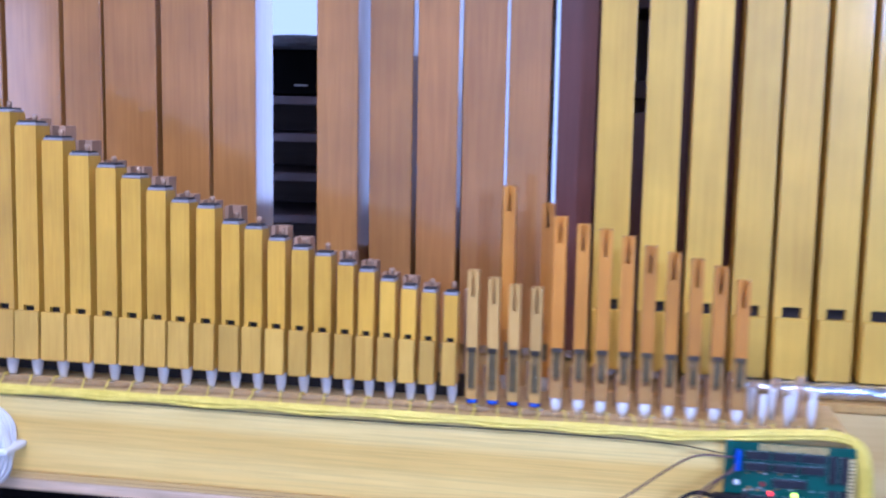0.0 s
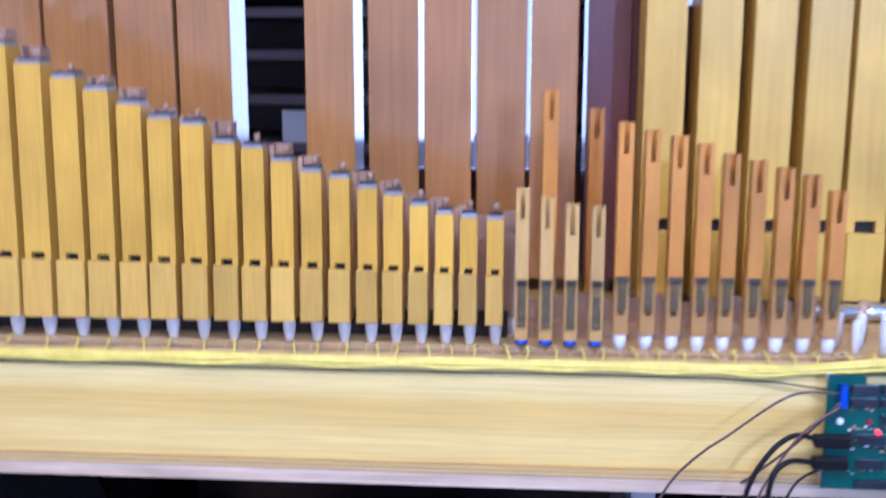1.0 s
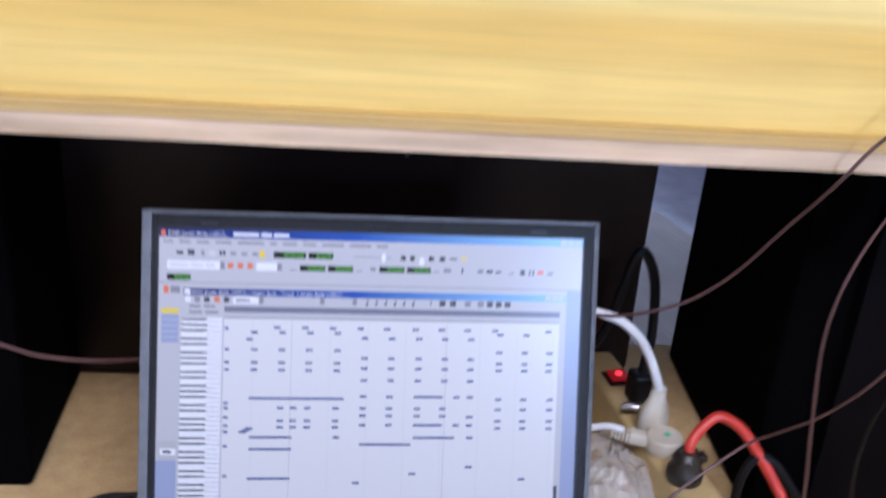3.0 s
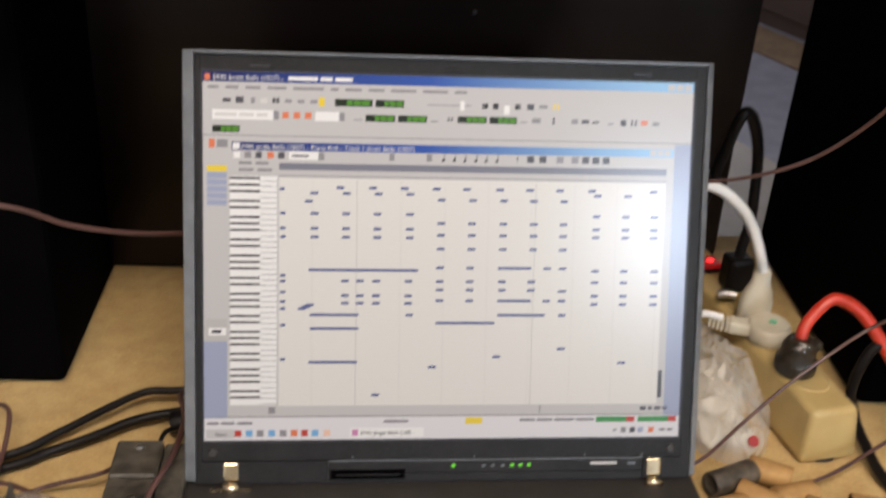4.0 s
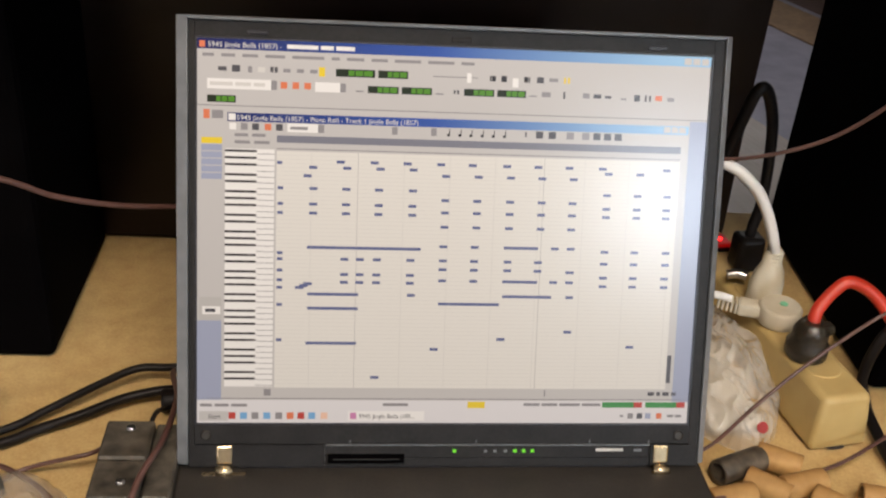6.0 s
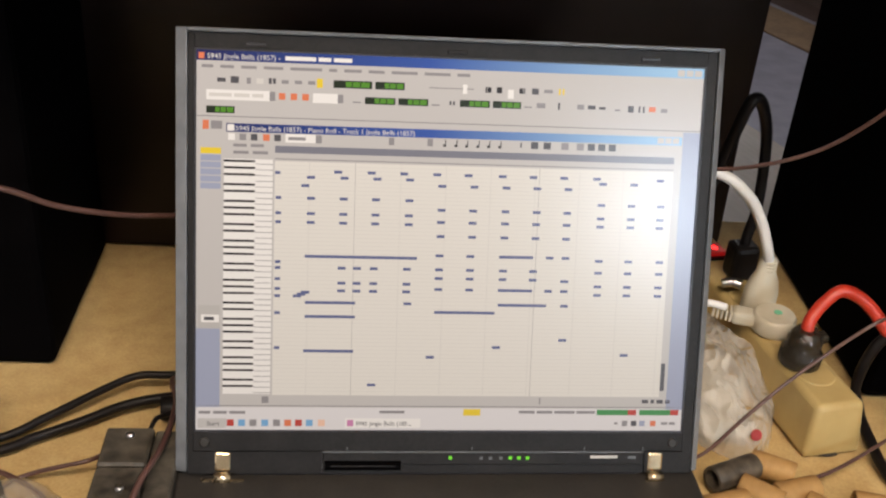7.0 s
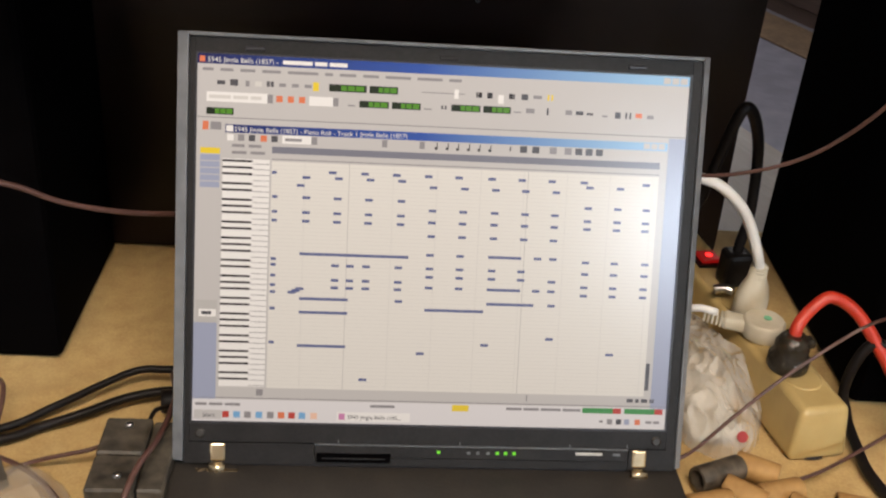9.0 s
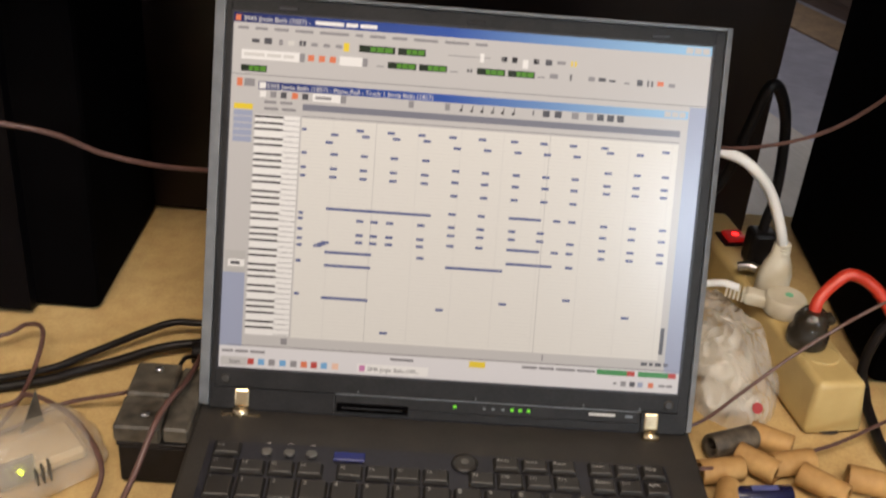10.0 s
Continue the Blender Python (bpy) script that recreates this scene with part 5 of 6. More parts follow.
bars("toolbar_icon", 807, 87, (14,), S_TEXT, 1, 5)
bars("toolbar_icon", 840, 90, (12,), S_GREY, 1, 4)
bars("toolbar_icon", 868, 87, (12,), S_TEXT, 1, 13)
bars("toolbar_icon", 890, 87, (4, 4), S_TEXT, 1, 13, 5)
bars("red_icon", 912, 86, (14,), S_OR, 1, 10)
bars("toolbar_icon", 937, 88, (14,), S_GREY, 1, 8)
dot("panel_line", 0, 127, 1024, 129, S_GREY, 1)
dot("desktop_strip", 0, 556, 48, 720, S_DESK, 1)
dot("panel_grey", 4, 508, 48, 556, S_RULE2, 1)
dot("desktop_strip", 988, 131, 1024, 722, S_DESK, 1)
dot("icon_red", 12, 136, 24, 154, S_OR, 1)
dot("panel_grey", 28, 137, 50, 153, S_GREY, 1)
dot("window_icon", 60, 143, 74, 156, S_WHITE, 2)
for u, m in ((62, S_WHITE), (84, S_GREY), (106, S_TEXT), (130, S_OR), (152, S_TEXT)):
    dot("tool_icon", u, 161, u + 13, 174, m, 1)
dot("white_field", 174, 159, 234, 176, S_WHITE, 1)
dot("field_button", 234, 160, 246, 176, S_GREY, 1)
bars("field_text", 180, 168, (34,), S_GREY, 2, 6)
dot("white_field", 252, 160, 380, 176, S_FACE, 1)
dot("field_button", 380, 160, 391, 175, S_GREY, 1)
dot("field_button", 458, 160, 469, 175, S_GREY, 1)
for u in (490, 513, 535, 558, 580, 603):
    dot("note_icon", u, 170, u + 6, 175, S_KEY, 1)
    dot("note_icon", u + 4, 161, u + 6, 171, S_KEY, 1)
bars("toolbar_icon", 648, 167, (3,), S_TEXT, 1, 10)
for u in (670, 696, 733, 765, 788, 810, 832):
    dot("toolbar_icon", u, 160, u + 15, 174, S_GREY if u in (733, 765) else S_TEXT, 1)
for k in range(9):
    dot("track_strip", 8, 190 + 14 * k, 48, 202 + 14 * k, S_YEL if k == 0 else S_FACE, 1) if k == 0 else dot("track_cell", 8, 190 + 14 * k, 48, 202 + 14 * k, S_DESK if k < 6 else S_FACE, 1)
dot("track_cell", 10, 527, 46, 543, S_WHITE, 2)
bars("field_text", 16, 535, (20,), S_TEXT, 3, 7)
bars("field_text", 72, 184, (26, 26), S_GREY, 1, 6, 8)
bars("field_text", 72, 198, (30, 30), S_GREY, 1, 6, 8)
dot("ruler", 154, 183, 972, 197, S_RULER, 1)
dot("roll_area", 154, 213, 972, 694, S_AREA, 1)
dot("ruler_line", 154, 208, 972, 210, S_GREY, 1)
for k in range(60):
    dot("grid_pattern", 154, 213 + 8.0 * k, 972, 213.8 + 8.0 * k, S_LINE, 2)
for u in (222, 314, 406, 498, 590, 682, 774, 866, 958):
    dot("grid_pattern", u, 213, u + 1.2, 694, S_LINE, 2)
dot("play_line", 314, 213, 315.2, 694, S_RULE2, 3)
dot("play_line", 690, 213, 691.4, 694, S_RULE2, 3)
dot("white_keys", 54, 211, 150, 692, S_WHITE, 1)
octave = (0, 2, 4, 7, 9)
for o in range(6):
    for k in octave:
        v = 213 + 80 * o + 80 * k / 12
        dot("black_key", 54, v, 115, v + 4.4, S_KEY, 2)
    for k in range(7):
        v = 213 + 80 * o + 80 * (k + 0.6) / 7
        dot("key_gap_pattern", 116, v, 150, v + 1.3, S_GREY, 2)


def note(u, v, w=16):
    dot("note_bar", u - w / 2, v - 3, u + w / 2, v + 3, S_NOTE, 4)


for u in (280, 347, 413, 480, 544, 614, 678, 742, 811):
    note(u, 232)
note(160, 236, 10)
for u in (226, 293, 359, 425):
    note(u, 244)
for u in (491, 557, 623, 687, 752):
    note(u, 255)
for u, v in ((215, 261), (824, 242), (890, 242), (945, 232)):
    note(u, v)
for cols, rows in (((162, 227, 292, 357, 425), (286, 317, 335)), ((491, 556, 623, 688, 752), (304, 329, 358)), ((823, 887, 949), (286, 314, 331)), ((162,), (416, 428, 451, 471, 486, 521, 594)), ((291, 322, 356, 424), (427, 458, 474)), ((490, 554), (398, 427, 445, 468)), ((623, 686), (427, 445)), ((720, 753), (398, 468)), ((824, 887, 954), (403, 428, 457, 475)), ((427, 755), (499,))):
    for u in cols:
        for v in rows:
            note(u, v, 16 if u != 162 else 11)
for u, v in ((753, 447), (357, 671), (477, 611), (615, 589), (755, 572), (889, 603), (202, 486), (210, 482), (218, 478)):
    note(u, v, 17)
for u0, u1, v in ((216, 444, 404), (614, 685, 398), (218, 320, 499), (218, 320, 528), (216, 318, 600), (483, 609, 516), (614, 686, 468), (615, 717, 499)):
    note((u0 + u1) / 2, v, u1 - u0)
dot("scroll_strip", 974, 213, 986, 694, S_FACE, 2)
bars("scroll_text", 972, 650, (9,), S_TEXT, 3, 60)
dot("scroll_button", 133, 697, 147, 711, S_GREY, 1)
dot("scroll_button", 712, 697, 715, 711, S_GREY, 1)
bars("scroll_icon", 935, 704, (14, 8, 14, 10), S_TEXT, 1, 8, 5)
dot("panel_line", 0, 716, 1024, 718, S_GREY, 1)
dot("task_bar", 0, 720, 1024, 768, lit("screen_task_bar", 232, 231, 232), 1)
bars("status_word", 6, 731, (24, 28, 32), S_GREY, 2, 6, 5)
bars("status_word", 376, 729, (52,), S_GREY, 2, 6)
bars("status_word", 670, 728, (34, 34, 44, 40), S_GREY, 2, 6, 4)
dot("yellow_icon", 552, 722, 588, 736, S_YEL, 2)
for u0 in (838, 931):
    dot("meter_green", u0, 722, u0 + 68, 734, S_GRN, 2)
    dot("meter_red", u0 + 68, 722, u0 + 86, 734, S_RED, 2)
dot("start_button", 4, 744, 62, 764, S_FACE, 2)
for u, m in ((70, S_RED), (93, S_CYAN), (116, S_GREY), (140, S_CYAN), (164, S_GREY), (187, S_OR), (209, S_RED), (231, S_CYAN), (256, lit("screen_peach", 248, 205, 180))):
    dot("tray_icon", u - 7, 746, u + 7, 760, m, 2)
dot("task_button", 305, 743, 462, 763, S_WHITE, 2)
dot("task_icon", 309, 746, 322, 760, lit("screen_pink", 215, 140, 185), 3)
bars("tray_icon", 877, 752, (8,), S_GREY, 2, 5)
for u, m in ((900, S_GREY), (920, S_TEXT), (938, S_DESK), (962, S_OR)):
    dot("tray_icon", u - 6, 746, u + 6, 758, m, 2)
bars("status_word", 980, 752, (14, 14), S_GREY, 2, 6, 3)
for name, (bm, m) in layers.items():
    if not bm.verts:
        bm.free()
        continue
    me = bpy.data.meshes.new(name)
    bm.to_mesh(me)
    bm.free()
    me.materials.append(m)
    tagged(new(name, me), kind="stuff").parent = lid


def screen_text(text, u, v, px, material, level):
    x, z = ras(u, v)
    ob = lettering("screen_title", text, px * 2 * SX / 1024, material, lid, (x, 0.0011 - 0.00016 * level, z), (90, 0, 0), bold=0.00002)
    return ob


screen_text("5945 Jingle Bells (1857) -", 20, 16, 14.2, S_WHITE, 3)
bm = bmesh.new()
for u0, u1 in ((172, 232), (237, 262), (267, 303)):
    (x0, z0), (x1, z1) = ras(u0, 15), ras(u1, 7)
    bm.faces.new([bm.verts.new(p) for p in ((x0, 0.0006, z0), (x1, 0.0006, z0), (x1, 0.0006, z1), (x0, 0.0006, z1))])
part("title_bars", bm, S_WHITE, lid)
screen_text("5945 Jingle Bells (1857) - Piano Roll - Track 1 Jingle Bells (1857)", 76, 155, 13.8, S_WHITE, 3)
screen_text("Start", 22, 759, 13, S_TEXT, 3)
screen_text("5945 Jingle Bells (185...", 327, 758, 12.5, S_TEXT, 3)

# ---- things round the laptop ----
ROCKER = glowing("glowing_rocker", (0.50, 0.006, 0.006), 0.4, 0.4)
strip = thing("power_strip", "cream plastic power strip with a lit red switch", "power strip", (-0.0405, 1.187, TZ), rz=11)
bm = bmesh.new()
vs = box(bm, -0.0225, 0.0235, 0, 0.285, 0, 0.0415)
for v in vs:
    if v.co.z > 0.02:
        v.co.x *= 0.80
        v.co.y += 0.005 if v.co.y < 0.1 else -0.005
bmesh.ops.bevel(bm, geom=list(bm.edges), offset=0.0045, segments=3, affect="EDGES", profile=0.5)
for f in bm.faces:
    f.smooth = len(f.verts) == 4 and f.calc_area() < 0.0012
part("body", bm, CREAM, strip)
boxpart("switch_frame", (-0.009, 0.016, 0.196, 0.220, 0.0413, 0.0435), BLACK, strip, bevel=0.001)
boxpart("switch_rocker", (-0.005, 0.012, 0.199, 0.216, 0.0437, 0.0475), ROCKER, strip, "red glowing rocker switch", bevel=0.001)
bm = bmesh.new()
lathe(bm, [(0.0030, 0.0474), (0.0026, 0.0481)], 12, pose(0.004, 0.2075, 0))
part("switch_lamp", bm, LED_R, strip)
for k in range(3):
    bm = bmesh.new()
    lathe(bm, [(0.0140, 0.0411), (0.0140, 0.0421), (0.0125, 0.0423)], 20, pose(0, 0.040 + 0.050 * k, 0))
    part("socket", bm, CREAM, strip)

plug = thing("white_plug", "white mains plug standing in the power strip", "plug", (-0.0665, 1.305, TZ + 0.042), rz=8)
plug.scale = (0.86, 0.86, 1.0)
bm = bmesh.new()
lathe(bm, [(0.0140, 0), (0.0150, 0.003), (0.0150, 0.018), (0.0125, 0.028), (0.0085, 0.036), (0.0076, 0.046), (0.005, 0.048)], 20)
bmesh.ops.scale(bm, vec=(1.05, 0.85, 1), verts=bm.verts)
part("body", bm, OLD_PLUG, plug)
for k in range(4):
    bm = bmesh.new()
    lathe(bm, [(0.0072, 0), (0.0080, 0.0012), (0.0072, 0.0024)], 14, pose(0, 0, 0.036 + 0.0028 * k))
    part("strain_ring", bm, OLD_PLUG, plug)
cable("white_cable", [(-0.0665, 1.304, 0.828), (-0.074, 1.299, 0.846), (-0.084, 1.300, 0.868), (-0.099, 1.297, 0.888), (-0.122, 1.300, 0.902), (-0.165, 1.312, 0.900), (-0.22, 1.33, 0.86), (-0.25, 1.34, 0.76), (-0.245, 1.307, 0.7470)], 0.0042, WHITE, "thick white mains cable arching behind the laptop")
adapter = thing("flat_plug", "flat white angled plug with a small green mark", "plug", (-0.0625, 1.280, TZ + 0.042), rz=-18)
adapter.scale = (0.90, 0.90, 0.95)
bm = bmesh.new()
lathe(bm, [(0.0160, 0), (0.0178, 0.002), (0.0178, 0.013), (0.0160, 0.0155)], 24)
box(bm, -0.034, -0.008, -0.008, 0.008, 0.002, 0.013, 0.003, 2)
part("body", bm, OLD_PLUG, adapter)
for k in range(5):
    boxpart("ridge", (-0.036 - 0.0035 * k, -0.034 - 0.0035 * k, -0.0065 + 0.0007 * k, 0.0065 - 0.0007 * k, 0.003, 0.012), OLD_PLUG, adapter, bevel=0.0006)
bm = bmesh.new()
lathe(bm, [(0.0036, 0.0155), (0.0032, 0.0161)], 14, pose(0.002, 0.002, 0))
part("green_mark", bm, mottled("mint_mark", (0.20, 0.62, 0.40), (0.15, 0.5, 0.3), 100, 0.4), adapter)
cable("white_cable", [(-0.097, 1.289, 0.797), (-0.112, 1.294, 0.797), (-0.135, 1.304, 0.785), (-0.17, 1.34, 0.75), (-0.225, 1.336, 0.7460)], 0.0030, WHITE, "white cable leading behind the laptop")
cable("metal_tab", [(-0.088, 1.330, 0.7925), (-0.080, 1.328, 0.795), (-0.074, 1.325, 0.7945)], 0.0038, TIN, "bright metal tab on the power strip", "tab")
rplug = thing("smoky_plug", "smoky transparent plug with a red cable", "plug", (-0.0555, 1.2400, TZ + 0.0415), rz=10)
rplug.scale = (0.84, 0.84, 0.95)
bm = bmesh.new()
lathe(bm, [(0.0165, 0), (0.0180, 0.002), (0.0180, 0.011), (0.0150, 0.013), (0.0150, 0.022), (0.0120, 0.027), (0.0095, 0.030)], 22)
part("body", bm, SMOKE, rplug)
bm = bmesh.new()
lathe(bm, [(0.0172, 0.0015), (0.0172, 0.0095)], 22)
part("base_ring", bm, BLACK, rplug, "black plug base")
boxpart("clamp", (0.006, 0.020, -0.006, 0.006, 0.018, 0.026), SMOKE, rplug, bevel=0.002)
for k in range(3):
    boxpart("contact", (-0.010 + 0.007 * k, -0.007 + 0.007 * k, -0.004, 0.004, 0.0135, 0.0215), BRASS, rplug)
cable("red_cable", [(-0.0555, 1.2400, 0.808), (-0.053, 1.245, 0.818), (-0.041, 1.253, 0.829), (-0.029, 1.256, 0.835), (-0.012, 1.251, 0.828), (0.002, 1.238, 0.812), (0.02, 1.22, 0.785), (0.036, 1.171, 0.7515), (0.084, 1.143, 0.7465)], 0.0047, RED, "thick red rubber cable bent down beside the cabinet")
cable("black_cable", [(-0.066, 1.356, 0.800), (-0.066, 1.356, 0.82), (-0.064, 1.355, 0.85), (-0.070, 1.354, 0.905), (-0.088, 1.335, 0.942), (-0.099, 1.328, 0.945), (-0.104, 1.336, 0.91), (-0.112, 1.345, 0.86), (-0.135, 1.355, 0.82), (-0.18, 1.37, 0.76), (-0.245, 1.355, 0.7470)], 0.0045, BLACK, "thick black cable looping up behind the laptop")
bplug = thing("black_plug", "black mains plug standing in the power strip", "plug", (-0.066, 1.356, TZ + 0.0425), rz=8)
boxpart("body", (-0.011, 0.011, -0.010, 0.010, 0, 0.030), BLACK, bplug, bevel=0.004, seg=2)
cable("black_cable", [(0.075, 1.212, 0.7475), (0.045, 1.225, 0.770), (0.016, 1.234, 0.805), (0.0, 1.2365, 0.808), (-0.008, 1.236, 0.790), (-0.008, 1.2385, 0.764), (-0.003, 1.236, 0.7490), (-0.006, 1.222, 0.7475), (-0.009, 1.198, 0.7475), (-0.011, 1.165, 0.7475), (0.0, 1.12, 0.7475)], 0.0040, BLACK, "black cable arching in front of the cabinet onto the cloth")
cable("thin_wire", [(0.22, 1.20, 0.7455), (0.12, 1.235, 0.752), (0.05, 1.215, 0.768), (-0.007, 1.184, 0.760), (-0.050, 1.160, 0.755), (-0.086, 1.146, 0.752), (-0.115, 1.136, 0.750), (-0.154, 1.116, 0.7615)], 0.0014, PINK, "thin twin brown wire plugged into the laptop's side")

KEYGREEN = mottled("dull_green_print", (0.30, 0.36, 0.22), (0.22, 0.28, 0.15), 200, 0.6)
bag = thing("plastic_bag", "clear plastic bag holding white paper packets", "plastic bag", (-0.107, 1.262, TZ + 0.001))
PACKS = ((-0.004, -0.050, 0.002, 12, 0.044, 0.030, 0.010), (-0.006, -0.016, 0.003, -28, 0.046, 0.034, 0.014), (-0.006, 0.018, 0.003, 38, 0.036, 0.036, 0.012))
for k, (px, py, pz, rz, w, d, h) in enumerate(PACKS):
    bm = bmesh.new()
    box(bm, -w / 2, w / 2, -d / 2, d / 2, 0, h, 0.004, 2)
    bmesh.ops.subdivide_edges(bm, edges=list(bm.edges), cuts=3, use_grid_fill=True)
    for v in bm.verts:
        v.co += 0.0035 * Vector((noise.noise(v.co * 70 + Vector((k, 0, 0))), noise.noise(v.co * 70 + Vector((0, k, 9))), noise.noise(v.co * 70 + Vector((5, 0, k)))))
        v.co.z = max(v.co.z, 0)
    for f in bm.faces:
        f.smooth = True
    ob = part("paper_packet", bm, PAPER, bag)
    ob.matrix_basis = pose(px, py, pz, 0, 0, rz)
bm = bmesh.new()
NU, NV = 84, 150
rows = []
for i in range(NU + 1):
    row = []
    for j in range(NV + 1):
        x, y = -0.040 + 0.080 * i / NU, -0.082 + 0.164 * j / NV
        q = 1 - (x / 0.041) ** 2 - (y / 0.082) ** 2
        lump = 1 + 0.30 * noise.noise((x * 28, y * 22, 2.2)) + 0.10 * noise.noise((x * 70, y * 60, 6.1))
        h = (0.037 * math.sqrt(q) if q > 0 else -0.02) * lump
        crease = 0.0095 * (0.5 - abs(noise.noise((x * 55 + y * 20, y * 40, 1.7)))) + 0.0070 * (0.5 - abs(noise.noise((x * 110, y * 90 + x * 40, 4.2))))
        row.append(bm.verts.new((x + 0.002 * noise.noise((x * 40, y * 40, 8)), y + 0.003 * noise.noise((x * 40, y * 40, 5)), max(0.0004, h + crease - 0.0035))))
    rows.append(row)
for i in range(NU):
    for j in range(NV):
        if max(rows[i][j].co.z, rows[i + 1][j + 1].co.z) > 0.0005:
            bm.faces.new((rows[i][j], rows[i + 1][j], rows[i + 1][j + 1], rows[i][j + 1]))
part("film", bm, FILM_PLASTIC, bag, "crinkled clear film")
for k, (px, py, pz, rz) in enumerate(((0.010, -0.030, 0.031, 60), (0.016, 0.004, 0.031, 100), (-0.006, 0.012, 0.034, 75))):
    pr = boxpart("printed_dash", (-0.006, 0.006, -0.0006, 0.0006, 0, 0.0004), KEYGREEN, bag)
    pr.matrix_basis = pose(px, py, pz, 0, 0, rz)
bm = bmesh.new()
lathe(bm, [(0.0040, 0), (0.0040, 0.0008)], 16, pose(0.0080, -0.0768, 0.0185, 55, 0, 8))
part("red_dot", bm, REDDOT, bag, "red printed dot")


def paper_tube(x, y, ang, length, r, material, label, z=None, tilt=0.0):
    length, r = 0.86 * length, 0.90 * r
    t = thing("cardboard_tube", label, "cardboard tube", (x, y, TZ + 0.001 + r if z is None else z), rz=ang, ry=tilt, group="short cardboard tubes")
    bm = bmesh.new()
    lathe(bm, [(r * 0.72, -length / 2 + 0.0005), (r * 0.96, -length / 2), (r, -length / 2 + 0.0012), (r, length / 2 - 0.0012), (r * 0.96, length / 2), (r * 0.72, length / 2 - 0.0005)], 22, pose(0, 0, 0, 0, 90, 0), cap=False)
    part("tube", bm, material, t)
    bm = bmesh.new()
    lathe(bm, [(r * 0.70, -length / 2 + 0.001), (r * 0.70, length / 2 - 0.001)], 22, pose(0, 0, 0, 0, 90, 0), cap=False)
    part("bore", bm, material, t)


TL = "short tan cardboard tube lying loose on the cloth"
paper_tube(-0.121, 1.158, 24, 0.042, 0.0098, CHAR, "short blackened cardboard tube lying among tan ones")
paper_tube(-0.093, 1.163, -28, 0.034, 0.0098, CARD, TL)
paper_tube(-0.108, 1.138, -38, 0.034, 0.0095, CARD, TL)
paper_tube(-0.135, 1.128, 14, 0.036, 0.0095, CARD, TL)
paper_tube(-0.084, 1.141, 16, 0.036, 0.0095, CARD, TL)
paper_tube(-0.068, 1.121, -40, 0.038, 0.0095, CARD, TL)
paper_tube(-0.033, 1.127, -14, 0.040, 0.0098, CARD, TL)
paper_tube(-0.136, 1.102, 70, 0.030, 0.0088, CARD, TL)
paper_tube(-0.080, 1.092, 30, 0.036, 0.0095, CARD, TL)
cell = thing("blue_cell", "dark blue wrapped battery cell lying on the cloth", "battery", (-0.112, 1.108, TZ + 0.0078), rz=8)
bm = bmesh.new()
lathe(bm, [(0.0066, -0.020), (0.0070, -0.019), (0.0070, 0.019), (0.0066, 0.020)], 20, pose(0, 0, 0, 0, 90, 0))
part("body", bm, mottled("navy_wrap", (0.010, 0.011, 0.055), (0.006, 0.006, 0.022), 120, 0.22), cell)
boxpart("label_bar", (-0.008, 0.010, -0.0020, 0.0020, 0.0066, 0.0073), mottled("pale_blue_print", (0.10, 0.12, 0.30), (0.08, 0.09, 0.22), 100, 0.4), cell)
spot = thing("cloth_hole", "small dark slit-shaped stain on the cloth", "stain", (-0.043, 1.188, TZ + 0.0012), rz=6)
bm = bmesh.new()
lathe(bm, [(0.0075, 0), (0.0070, 0.0005)], 16)
bmesh.ops.scale(bm, vec=(1, 0.32, 1), verts=bm.verts)
part("mark", bm, LEATHER, spot)

psu = thing("relay_box", "small dusty black power supply box beside the laptop", "power supply", (-0.4975, 1.117, TZ + 0.001), rz=1)
psu.scale = (0.94, 0.88, 0.95)
boxpart("body", (-0.022, 0.022, -0.036, 0.034, 0, 0.030), BLACK, psu, bevel=0.0012)
DUST = mottled("dusty_black", (0.115, 0.098, 0.076), (0.014, 0.012, 0.010), 110, 0.55)
boxpart("ledge", (-0.023, 0.023, -0.037, 0.035, 0.0302, 0.0335), BLACK, psu, bevel=0.0008)
boxpart("lid_plate", (-0.024, 0.006, -0.002, 0.036, 0.0338, 0.0480), DUST, psu, "dusty black plate", bevel=0.0015)
boxpart("lid_plate", (-0.024, 0.006, -0.038, -0.0028, 0.0338, 0.0470), DUST, psu, "dusty black plate", bevel=0.0015)
boxpart("side_block", (0.0068, 0.024, -0.036, 0.036, 0.0338, 0.0455), DUST, psu, bevel=0.0015)
for px, py in ((-0.008, 0.027), (-0.006, -0.024)):
    bm = bmesh.new()
    lathe(bm, [(0.0028, 0), (0.0028, 0.001), (0.0015, 0.0018)], 12, pose(px, py, 0.048 if py > 0 else 0.047))
    part("screw", bm, TIN, psu)
cable("thin_wire", [(-0.500, 1.150, 0.772), (-0.496, 1.165, 0.780), (-0.492, 1.180, 0.772), (-0.490, 1.205, 0.757), (-0.484, 1.219, 0.7615)], 0.0016, BLACK, "short black lead from the power supply")
cable("black_cable", [(-0.786, 1.104, 0.7460), (-0.689, 1.138, 0.7460), (-0.602, 1.171, 0.7460), (-0.578, 1.186, 0.7465), (-0.552, 1.200, 0.7485), (-0.526, 1.216, 0.7505), (-0.498, 1.223, 0.7525), (-0.457, 1.229, 0.7515), (-0.399, 1.239, 0.7460)], 0.0034, BLACK, "black cable lying on the cloth")
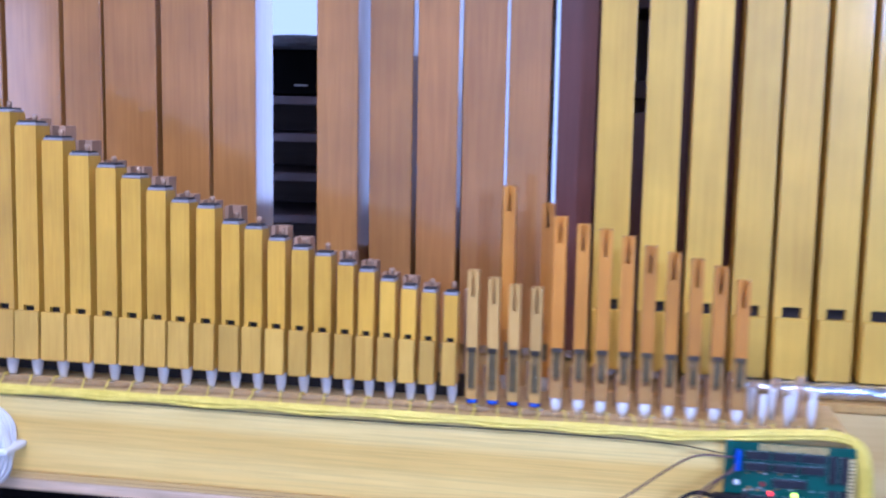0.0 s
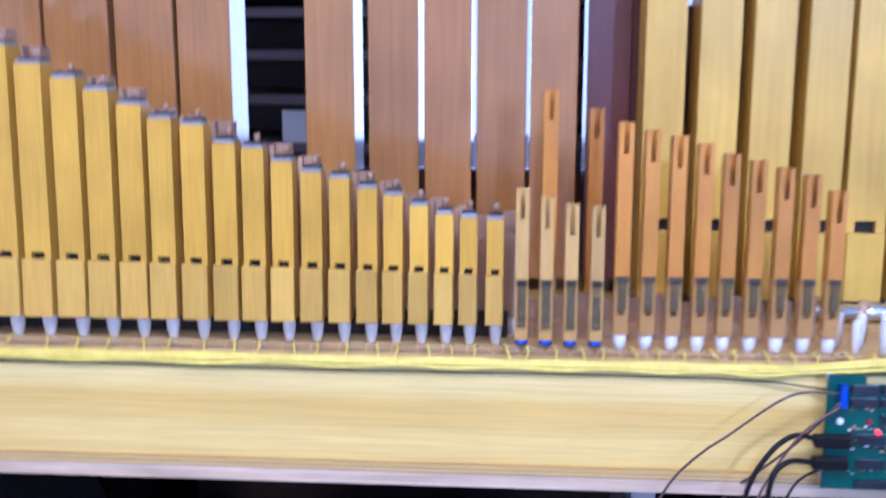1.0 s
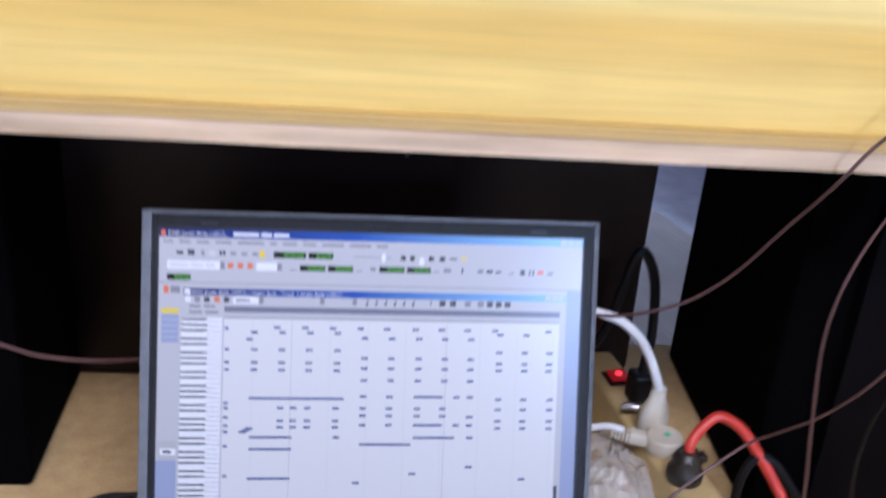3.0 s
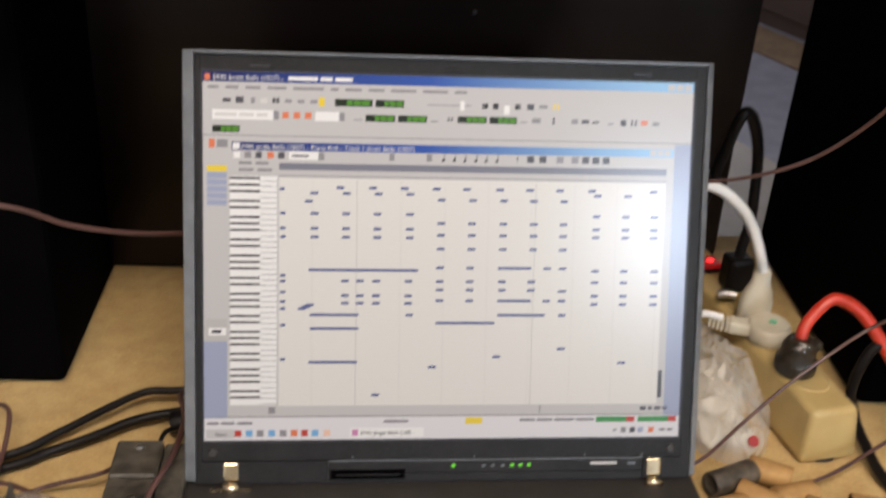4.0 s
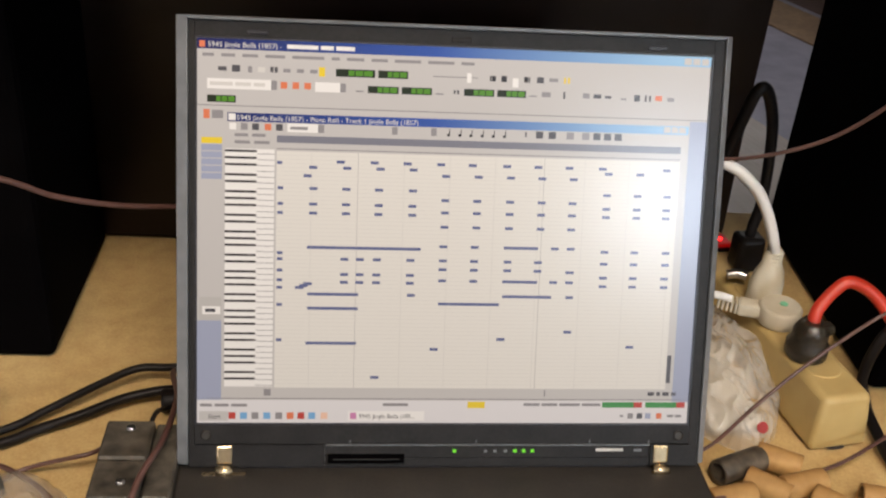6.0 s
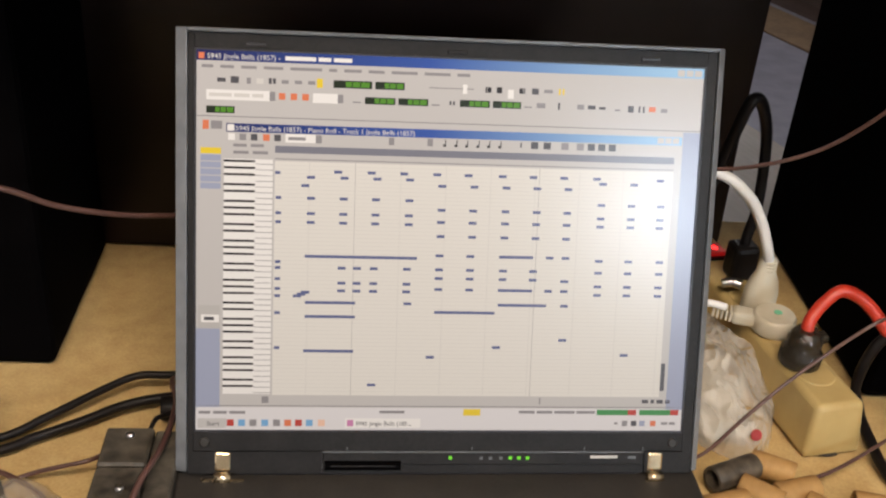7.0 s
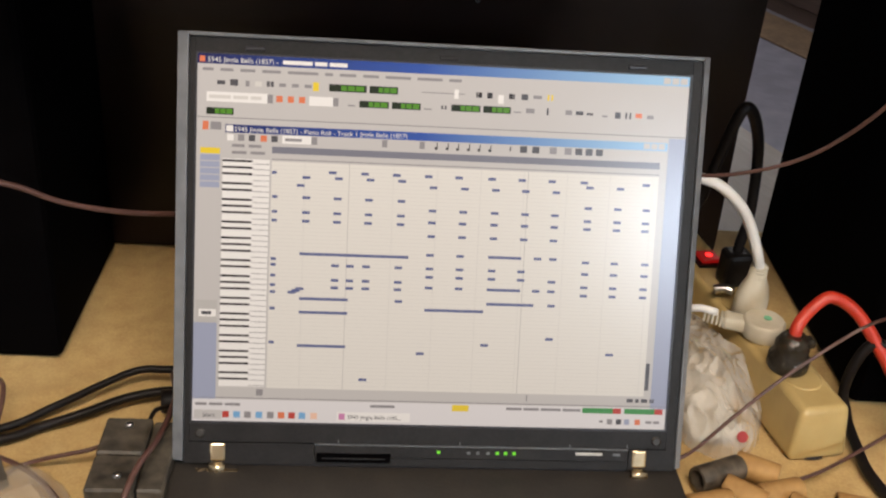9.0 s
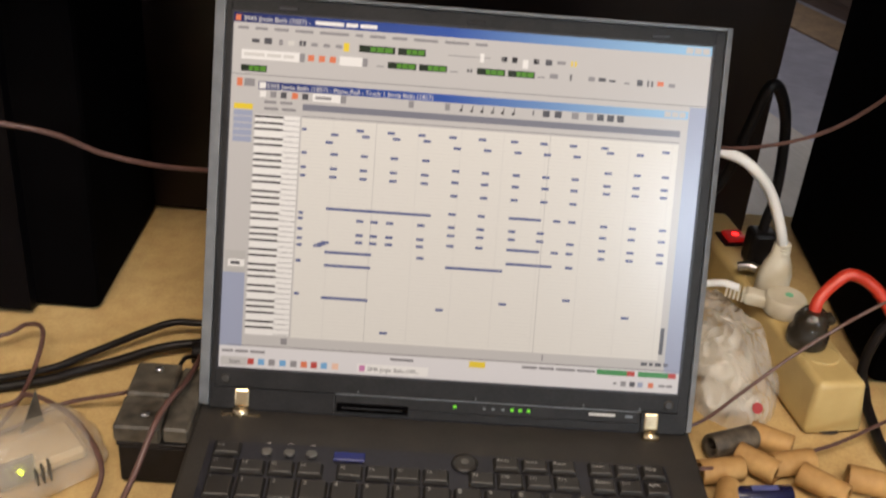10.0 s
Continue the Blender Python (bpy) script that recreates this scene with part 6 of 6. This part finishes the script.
cable("black_cable", [(-0.805, 1.094, 0.7460), (-0.689, 1.147, 0.7460), (-0.605, 1.182, 0.7465), (-0.575, 1.203, 0.7495), (-0.543, 1.229, 0.7535), (-0.523, 1.242, 0.7555), (-0.502, 1.244, 0.7555), (-0.457, 1.254, 0.7515), (-0.399, 1.268, 0.7455)], 0.0028, BLACK, "black cable lying on the cloth")
jack = thing("cable_plug", "round black plug beside the laptop", "plug", (-0.490, 1.212, 0.7525), rz=8)
bm = bmesh.new()
lathe(bm, [(0.0075, -0.012), (0.0085, -0.010), (0.0085, 0.008), (0.006, 0.012)], 16, pose(0, 0, 0, 0, 90, 0))
part("body", bm, BLACK, jack)
cable("brown_wire", [(-0.72, 1.13, 0.965), (-0.65, 1.16, 0.948), (-0.583, 1.186, 0.930), (-0.551, 1.202, 0.910), (-0.520, 1.221, 0.895), (-0.492, 1.242, 0.884), (-0.46, 1.262, 0.875), (-0.42, 1.28, 0.86), (-0.40, 1.30, 0.80), (-0.399, 1.288, 0.7450)], 0.0018, PINK, "pinkish brown wire swinging behind the laptop")
cable("brown_wire", [(-0.467, 1.234, 0.7450), (-0.490, 1.243, 0.752), (-0.497, 1.230, 0.762), (-0.4865, 1.186, 0.777), (-0.484, 1.130, 0.792), (-0.491, 1.085, 0.797), (-0.500, 1.045, 0.775), (-0.515, 0.988, 0.7565), (-0.554, 0.940, 0.7450)], 0.0019, PINK, "pinkish brown wire bending over the power supply")
cable("brown_wire", [(-0.530, 1.168, 0.7500), (-0.537, 1.153, 0.7565), (-0.577, 1.147, 0.7475), (-0.602, 1.120, 0.7450), (-0.651, 1.085, 0.7450)], 0.0016, PINK, "brown wire from the power supply")
cable("brown_wire", [(-0.670, 1.123, 0.7450), (-0.610, 1.137, 0.7515), (-0.593, 1.142, 0.7585), (-0.555, 1.115, 0.7645), (-0.528, 1.082, 0.7585), (-0.527, 1.058, 0.7495), (-0.535, 1.027, 0.7450)], 0.0017, PINK, "brown wire lying in a loop on the cloth")
cable("brown_wire", [(-0.689, 1.201, 0.7450), (-0.638, 1.211, 0.7545), (-0.625, 1.223, 0.757), (-0.606, 1.205, 0.765), (-0.603, 1.169, 0.752), (-0.604, 1.119, 0.7515), (-0.622, 1.085, 0.7450)], 0.0017, PINK, "brown wire standing up in a loop")
adp = thing("clear_adapter", "clear plastic cased adapter with a lit green lamp", "adapter", (-0.576, 1.094, TZ + 0.001), rz=40)
bm = bmesh.new()
bmesh.ops.create_icosphere(bm, subdivisions=4, radius=1)
for v in bm.verts:
    p = Vector([math.copysign(abs(c) ** 0.70, c) for c in v.co])
    k = 1 + 0.08 * noise.noise(v.co * 2.1) + 0.03 * noise.noise(v.co * 6)
    v.co = Vector((p.x * 0.044 * k, p.y * 0.034 * k, max(0, (p.z * 0.034 - 0.008 * p.x) * k)))
for f in bm.faces:
    f.smooth = True
part("case", bm, clear("clear_case", (0.84, 0.76, 0.64), 0.12, 0.26, 0.6), adp, "clouded clear plastic case")
boxpart("inner_board", (-0.030, 0.030, -0.017, 0.017, 0.002, 0.012), mottled("pale_inner_board", (0.56, 0.44, 0.27), (0.42, 0.32, 0.19), 60, 0.5), adp, bevel=0.003)
boxpart("inner_plate", (-0.026, -0.004, -0.020, -0.0175, 0.004, 0.024), DUST, adp, "dark inner plate", bevel=0.001)
bm = bmesh.new()
lathe(bm, [(0.0010, 0), (0.0010, 0.005), (0.0005, 0.0056)], 12, pose(-0.016, -0.0300, 0.024, 70, 0, 0))
part("lamp", bm, LED_Y, adp)
for k in range(3):
    boxpart("rib", (-0.008 + 0.004 * k, -0.0070 + 0.004 * k, -0.0350, -0.0300, 0.012, 0.022 + 0.002 * k), DUST, adp)
bm = bmesh.new()
vs = [bm.verts.new(q) for q in ((-0.004, 0.0, 0.026), (0.012, 0.004, 0.026), (0.010, 0.006, 0.050), (-0.004, 0.0012, 0.026), (0.012, 0.0052, 0.026), (0.010, 0.0066, 0.050))]
for f in ((0, 1, 2), (5, 4, 3), (0, 3, 4, 1), (1, 4, 5, 2), (2, 5, 3, 0)):
    bm.faces.new([vs[i] for i in f])
part("film_corner", bm, DUST, adp, "dark folded corner of the plastic wrap")
